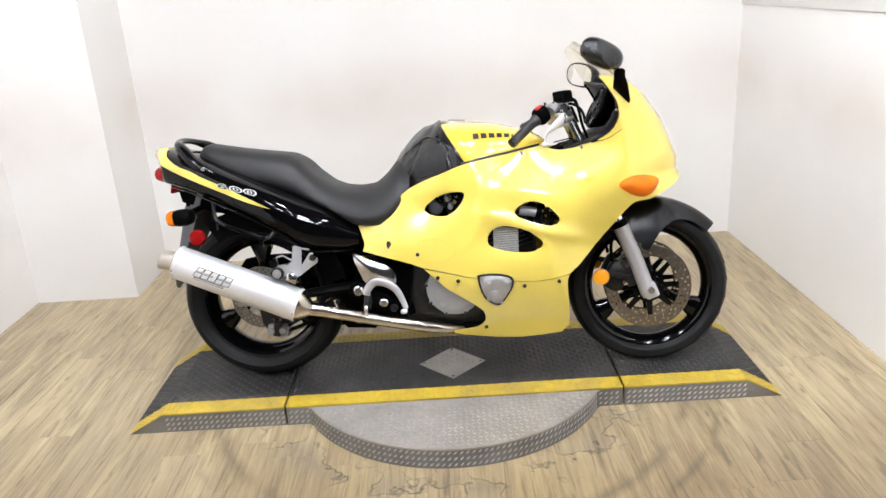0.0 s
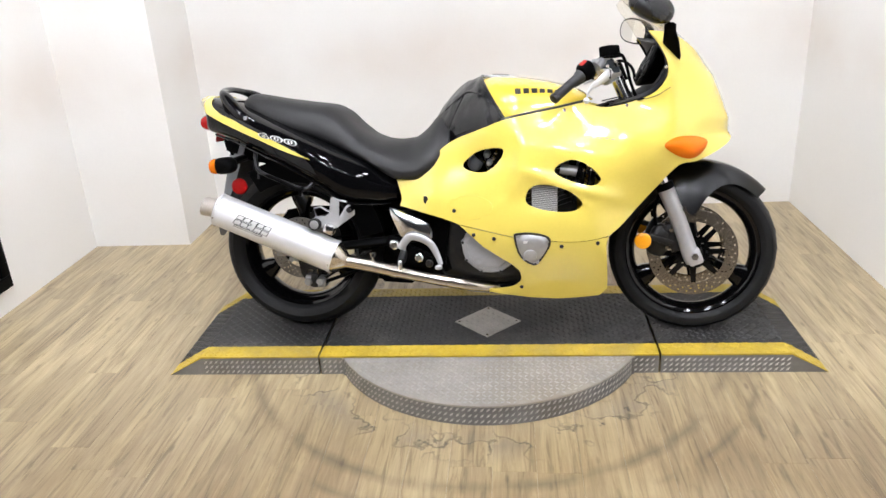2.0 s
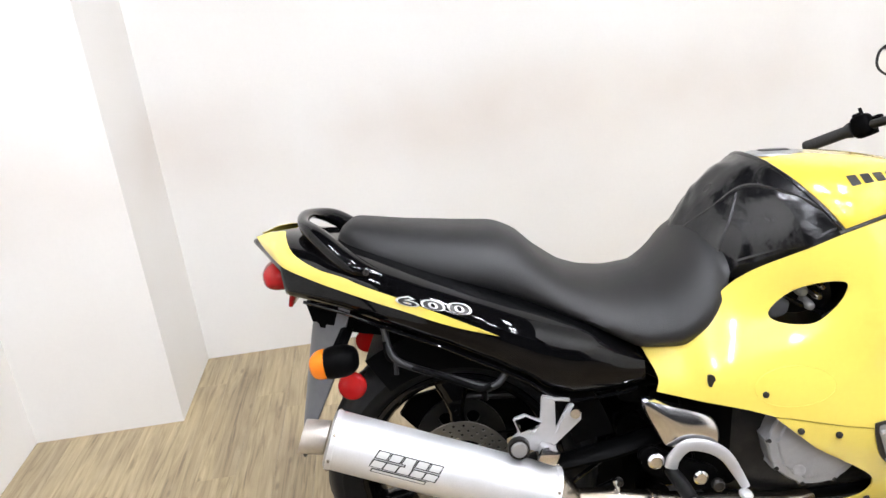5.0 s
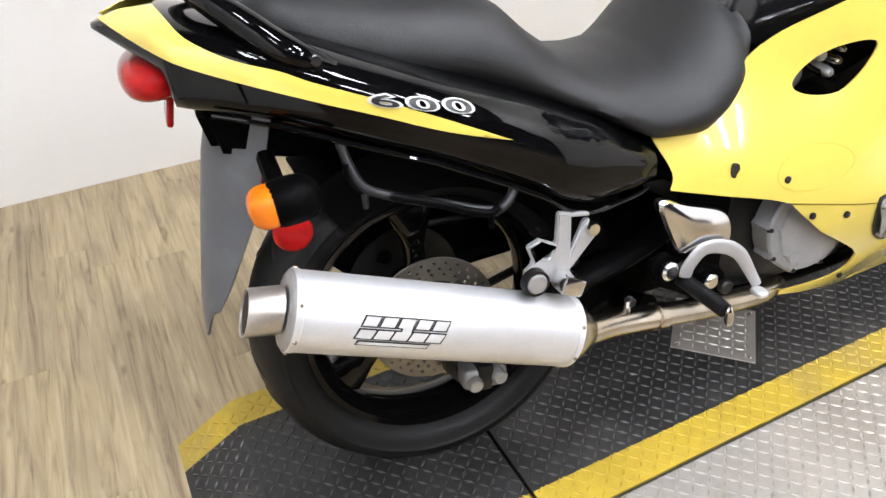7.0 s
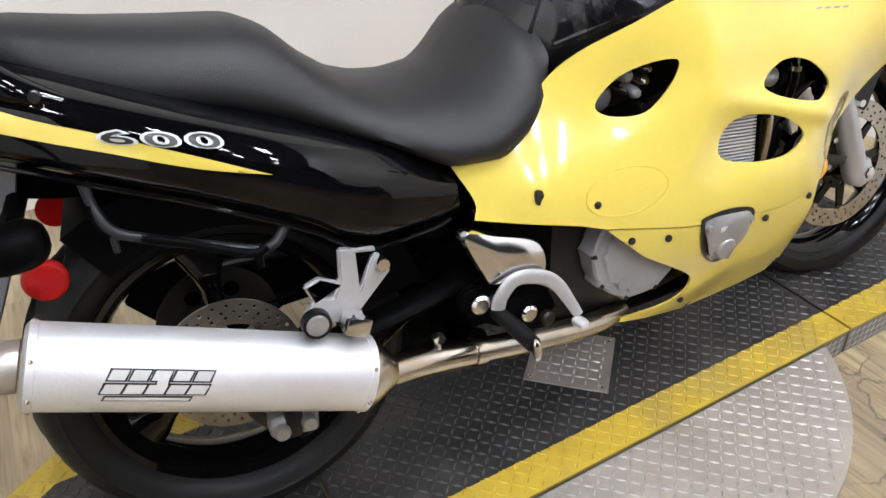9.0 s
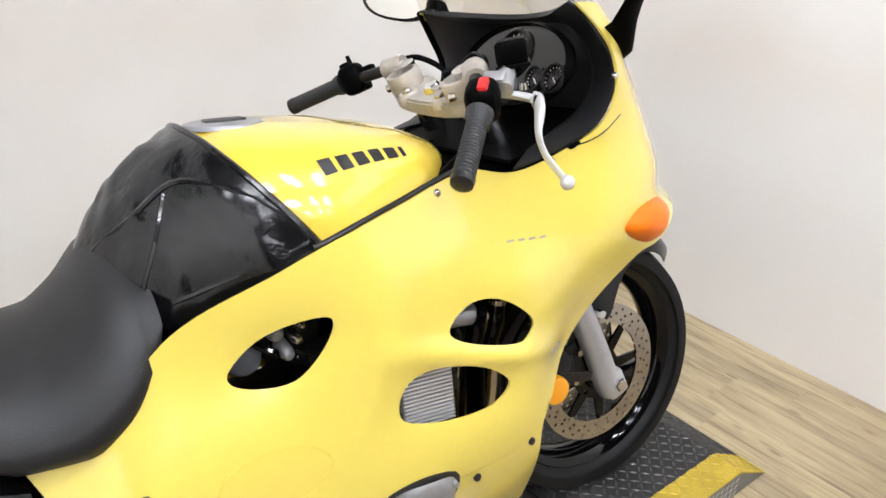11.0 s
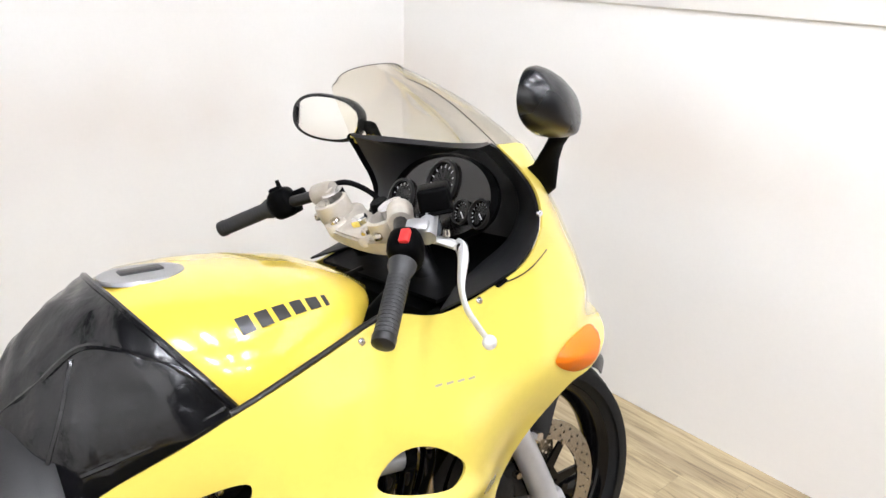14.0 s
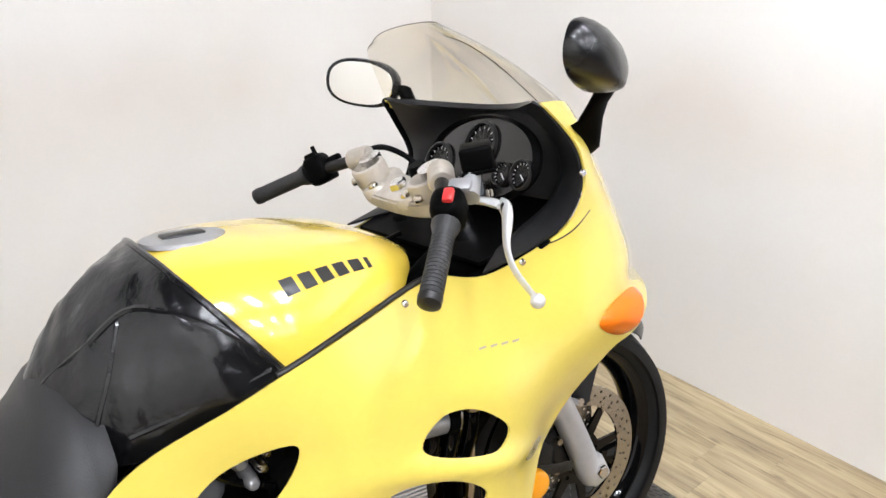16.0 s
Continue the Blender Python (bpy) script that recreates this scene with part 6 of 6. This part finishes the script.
def can(t, r, fl=1.0):
    c = A.lerp(Bq, t)
    sd = Vector((0, 1, 0))
    up = d.cross(sd).normalized()
    return [c + sd * r * .92 * math.cos(a) + up * r * math.sin(a) for a in (2 * math.pi * k / 40 for k in range(40))]


part("silencer", ring_mesh([can(-.002, .053), can(0, .0575), can(.01, .0590), can(.5, .0593), can(1.005, .0590), can(1.02, .0575)]), ALU, exh, "brushed aluminium silencer can", angle=40)
part("end_cap", ring_mesh([can(-.012, .049), can(-.009, .054), can(.0, .0585)]), CAST_ALU, exh, angle=40)
def bent(t, r):
    """A ring of the outlet, sinking towards its end."""
    return [q + Vector((0, 0, -.22 * max(0, -.03 - t) * .45)) for q in can(t, r)]


part("tip", ring_mesh([bent(-.02, .030), bent(-.132, .0318), bent(-.135, .0335), bent(-.131, .0348), bent(-.02, .0348)], True, False), TIP_STEEL, exh, "bare steel outlet")
# dark disc across the outlet, painted as its shaded inside
part("tip_dark", ring_mesh([bent(-.126, .0314), bent(-.124, .0005)], True, True), GAP, exh)
part("inlet_cone", ring_mesh([can(1.02, .0565), can(1.04, .053), can(1.10, .032), can(1.12, .0245)]), STEEL, exh, "tapered steel inlet")
for t in (.012, 1.005):
    part("band", ring_mesh([can(t - .012, .0592), can(t - .010, .0602), can(t + .010, .0602), can(t + .012, .0592)], True, False), ALU, exh)
    for a in (1.2, 2.6, 3.5, 4.4, 5.4):
        c = A.lerp(Bq, t)
        nrm = Vector((0, .92 * math.cos(a), 0)) + d.cross(Vector((0, 1, 0))).normalized() * math.sin(a)
        part("rivet", blob(c + nrm * .0605, (.0035, .0035, .0035), 8, 6, 2), STEEL, exh)
# maker's badge on the silencer kept as plain shapes
def on_can(t, a, off):
    c = A.lerp(Bq, t)
    r = .0593 + off
    return c + Vector((0, -r * .92 * math.cos(a), 0)) + d.cross(Vector((0, 1, 0))).normalized() * (r * math.sin(a))


def badge_bar(t0, t1, a0, a1, slant):
    for grow, off, m in ((.006, .0008, DECAL_BLACK), (0.0, .0016, DECAL_SILVER)):
        bm = bmesh.new()
        g = [[bm.verts.new(on_can(t0 - grow + (t1 - t0 + 2 * grow) * i + slant * j, a0 - grow * 6 + (a1 - a0 + grow * 12) * j, off)) for i in (0, 1)] for j in (0, .5, 1)]
        for j in (0, 1):
            bm.faces.new((g[j][0], g[j][1], g[j + 1][1], g[j + 1][0]))
        part("badge_bar", bm, m, exh, "badge drawn as a plain bar", solid=0.0005)


for k in range(5):
    badge_bar(.205 + k * .058, .250 + k * .058, .20, .42, .012)
    badge_bar(.190 + k * .058, .240 + k * .058, -.12, .10, .012)
badge_bar(.20, .43, -.30, -.22, .006)
badge_bar(.335, .365, .07, .24, .004)
part("pipe", sweep([A.lerp(Bq, 1.10), (-.43, -.240, .252), (-.33, -.225, .228), (-.20, -.205, .198), (-.06, -.175, .168), (.02, -.13, .150)], [.024, .0235, .022, .022, .022, .022], 18, 6), STEEL, exh, "heat-stained steel pipe")
part("pipe_clamp", sweep([(-.345, -.227, .232), (-.325, -.224, .227)], .0255, 16, 1), STEEL, exh)
part("pipe_bolt", sweep([(-.415, -.250, .300), (-.405, -.235, .255)], .006, 8, 1), CHROME, exh)

# ---- foot controls ----
hang = empty("footrest_hanger", bike)
HP = [(-.607, .460), (-.583, .465), (-.552, .446), (-.546, .496), (-.519, .490), (-.522, .424), (-.496, .470), (-.486, .477), (-.468, .457), (-.469, .442), (-.516, .399), (-.527, .389), (-.539, .373), (-.578, .390), (-.598, .386), (-.614, .400), (-.612, .419), (-.597, .431)]
bm = plate(HP, .012, pose(0, -.276, 0), .003, holes=[[(-.598, .455), (-.582, .459), (-.556, .441), (-.566, .427), (-.584, .434), (-.590, .444)]])
for v in bm.verts:
    v.co.y += max(0, v.co.x + .60) * .26
    v.co.z -= max(0, v.co.x + .53) * .20
part("bracket", bm, SILVER_PAINT, hang, "silver cast passenger footrest bracket")
part("boss", lathe([(.0005, -.010), (.014, -.010), (.0165, -.006), (.017, .012)], 20, at=pose(-.600, -.284, .403)), CAST_ALU, hang)
part("top_bar", box((.036, .010, .006), pose(-.508, -.252, .482, 0, 10, 0), .002), SILVER_PAINT, hang)
part("boss_ring", lathe([(.0165, -.012), (.021, -.012), (.022, .002)], 24, at=pose(-.600, -.278, .403)), DARK_METAL, hang)
part("passenger_peg", box((.038, .040, .030), pose(-.545, -.286, .388, 0, 25, 0), .005), CHROME, hang)
part("top_bolt", lathe([(.0005, -.008), (.010, -.008), (.012, 0), (.012, .01)], 12, at=pose(-.482, -.250, .450)), CHROME, hang)
HEEL = smooth_line([(-.350, .464), (-.290, .447), (-.225, .422), (-.203, .395), (-.200, .362), (-.214, .351), (-.264, .359), (-.305, .359), (-.322, .385)], 4, True)
HC = (-.272, .402)
heel = []
for k, y in ((1.0, -.222), (1.0, -.236), (.93, -.243), (.86, -.2445), (.60, -.250), (.30, -.253)):
    heel.append([Vector((HC[0] + (p[0] - HC[0]) * k, y, HC[1] + (p[1] - HC[1]) * k)) for p in HEEL])
part("heel_guard", ring_mesh([[q + Vector((.004, .004, -.010)) for q in r] for r in heel]), CHROME, bike, "chromed heel guard", angle=25)
ped = empty("brake_pedal", bike)
part("arm", sweep([(-.300, -.250, .312), (-.293, -.252, .334), (-.266, -.254, .358), (-.226, -.256, .352), (-.194, -.258, .330), (-.172, -.262, .292), (-.160, -.270, .264)], [.0062, .0065, .0065, .0065, .0060, .0050, .0042], 14, 5, 2.1), SILVER_PAINT, ped, "curved silver brake pedal")
part("toe_pad", blob((-.166, -.284, .258), (.012, .016, .007), 12, 8, 3), ALU, ped)
part("plate", plate([(p[0], p[1]) for p in smooth_line([(-.36, .34), (-.33, .355), (-.29, .33), (-.21, .295), (-.20, .255), (-.25, .245), (-.30, .27), (-.345, .30)], 3, True)], .012, pose(0, -.232, 0), .003), BLACK_PLASTIC, ped)
for x, z, r in ((-.328, .327, .017), (-.241, .282, .015), (-.206, .261, .013), (-.405, .289, .009), (-.300, .325, .010)):
    part("bolt", lathe([(.0005, -.010), (r * .7, -.010), (r, -.006), (r, .004)], 16, at=pose(x, -.242, z)), CHROME if r > .014 else DARK_METAL, ped)
part("footpeg", sweep([(-.298, -.235, .300), (-.290, -.285, .292), (-.286, -.338, .286)], [.013, .0145, .0135], 12, 3), RUBBER, bike, "black rubber rider footpeg")
part("footpeg_end", blob((-.285, -.346, .279), (.007, .007, .019), 10, 8, 2.5), CHROME, bike)
for s in (1,):
    part("side_stand", sweep([(-.12, .15, .20), (-.16, .25, .06), (-.17, .285, .010)], .013, 10, 3), DARK_METAL, bike, "black side stand")
# two added blocks keep the space behind the engine dark
part("battery_tray", box((.34, .20, .20), pose(-.33, 0, .52), .02), BLACK_PLASTIC, bike, "black filler block added under the seat")
part("linkage_block", box((.22, .16, .20), pose(-.27, .01, .265), .02), BLACK_PLASTIC, bike, "black filler block added behind the engine")
part("centre_crossmember", sweep([(-.30, -.15, .20), (-.32, 0, .17), (-.30, .15, .20)], .022, 10, 3), BLACK_PLASTIC, bike)
# dark sheet added as the shade under the engine
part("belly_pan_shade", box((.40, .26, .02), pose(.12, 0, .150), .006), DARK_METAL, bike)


# ---- floor ----
floor = tagged(part("floor", box((12.0, YB - YF + 0.8, 0.1), pose(-0.25, (YF + YB) / 2, -0.0535)), HALL_FLOOR), "worn light brown wood-look plank floor", "floor", kind="structure")
rng = random.Random(4)
PWD, PLN, Y0 = 0.127, 0.92, -2.45
meshes = {}
x = XL
while x < XR - 0.01:
    w = min(PWD, XR - x)
    y = Y0 + rng.uniform(-PLN, 0)
    while y < YB:
        y0, y1 = max(y, Y0), min(y + PLN, YB)
        if y1 - y0 > 0.03:
            key = (round(w, 3), round(y1 - y0, 2))
            if key not in meshes:
                bm = box((w - 0.0005, y1 - y0 - 0.0005, 0.0035), bevel=0.0003, seg=1)
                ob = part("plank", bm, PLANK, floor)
                meshes[key] = ob.data
            else:
                ob = new("plank", meshes[key])
                ob.parent = floor
            ob.location = (x + w / 2, (y0 + y1) / 2, -0.00175)
        y += PLN
    x += PWD
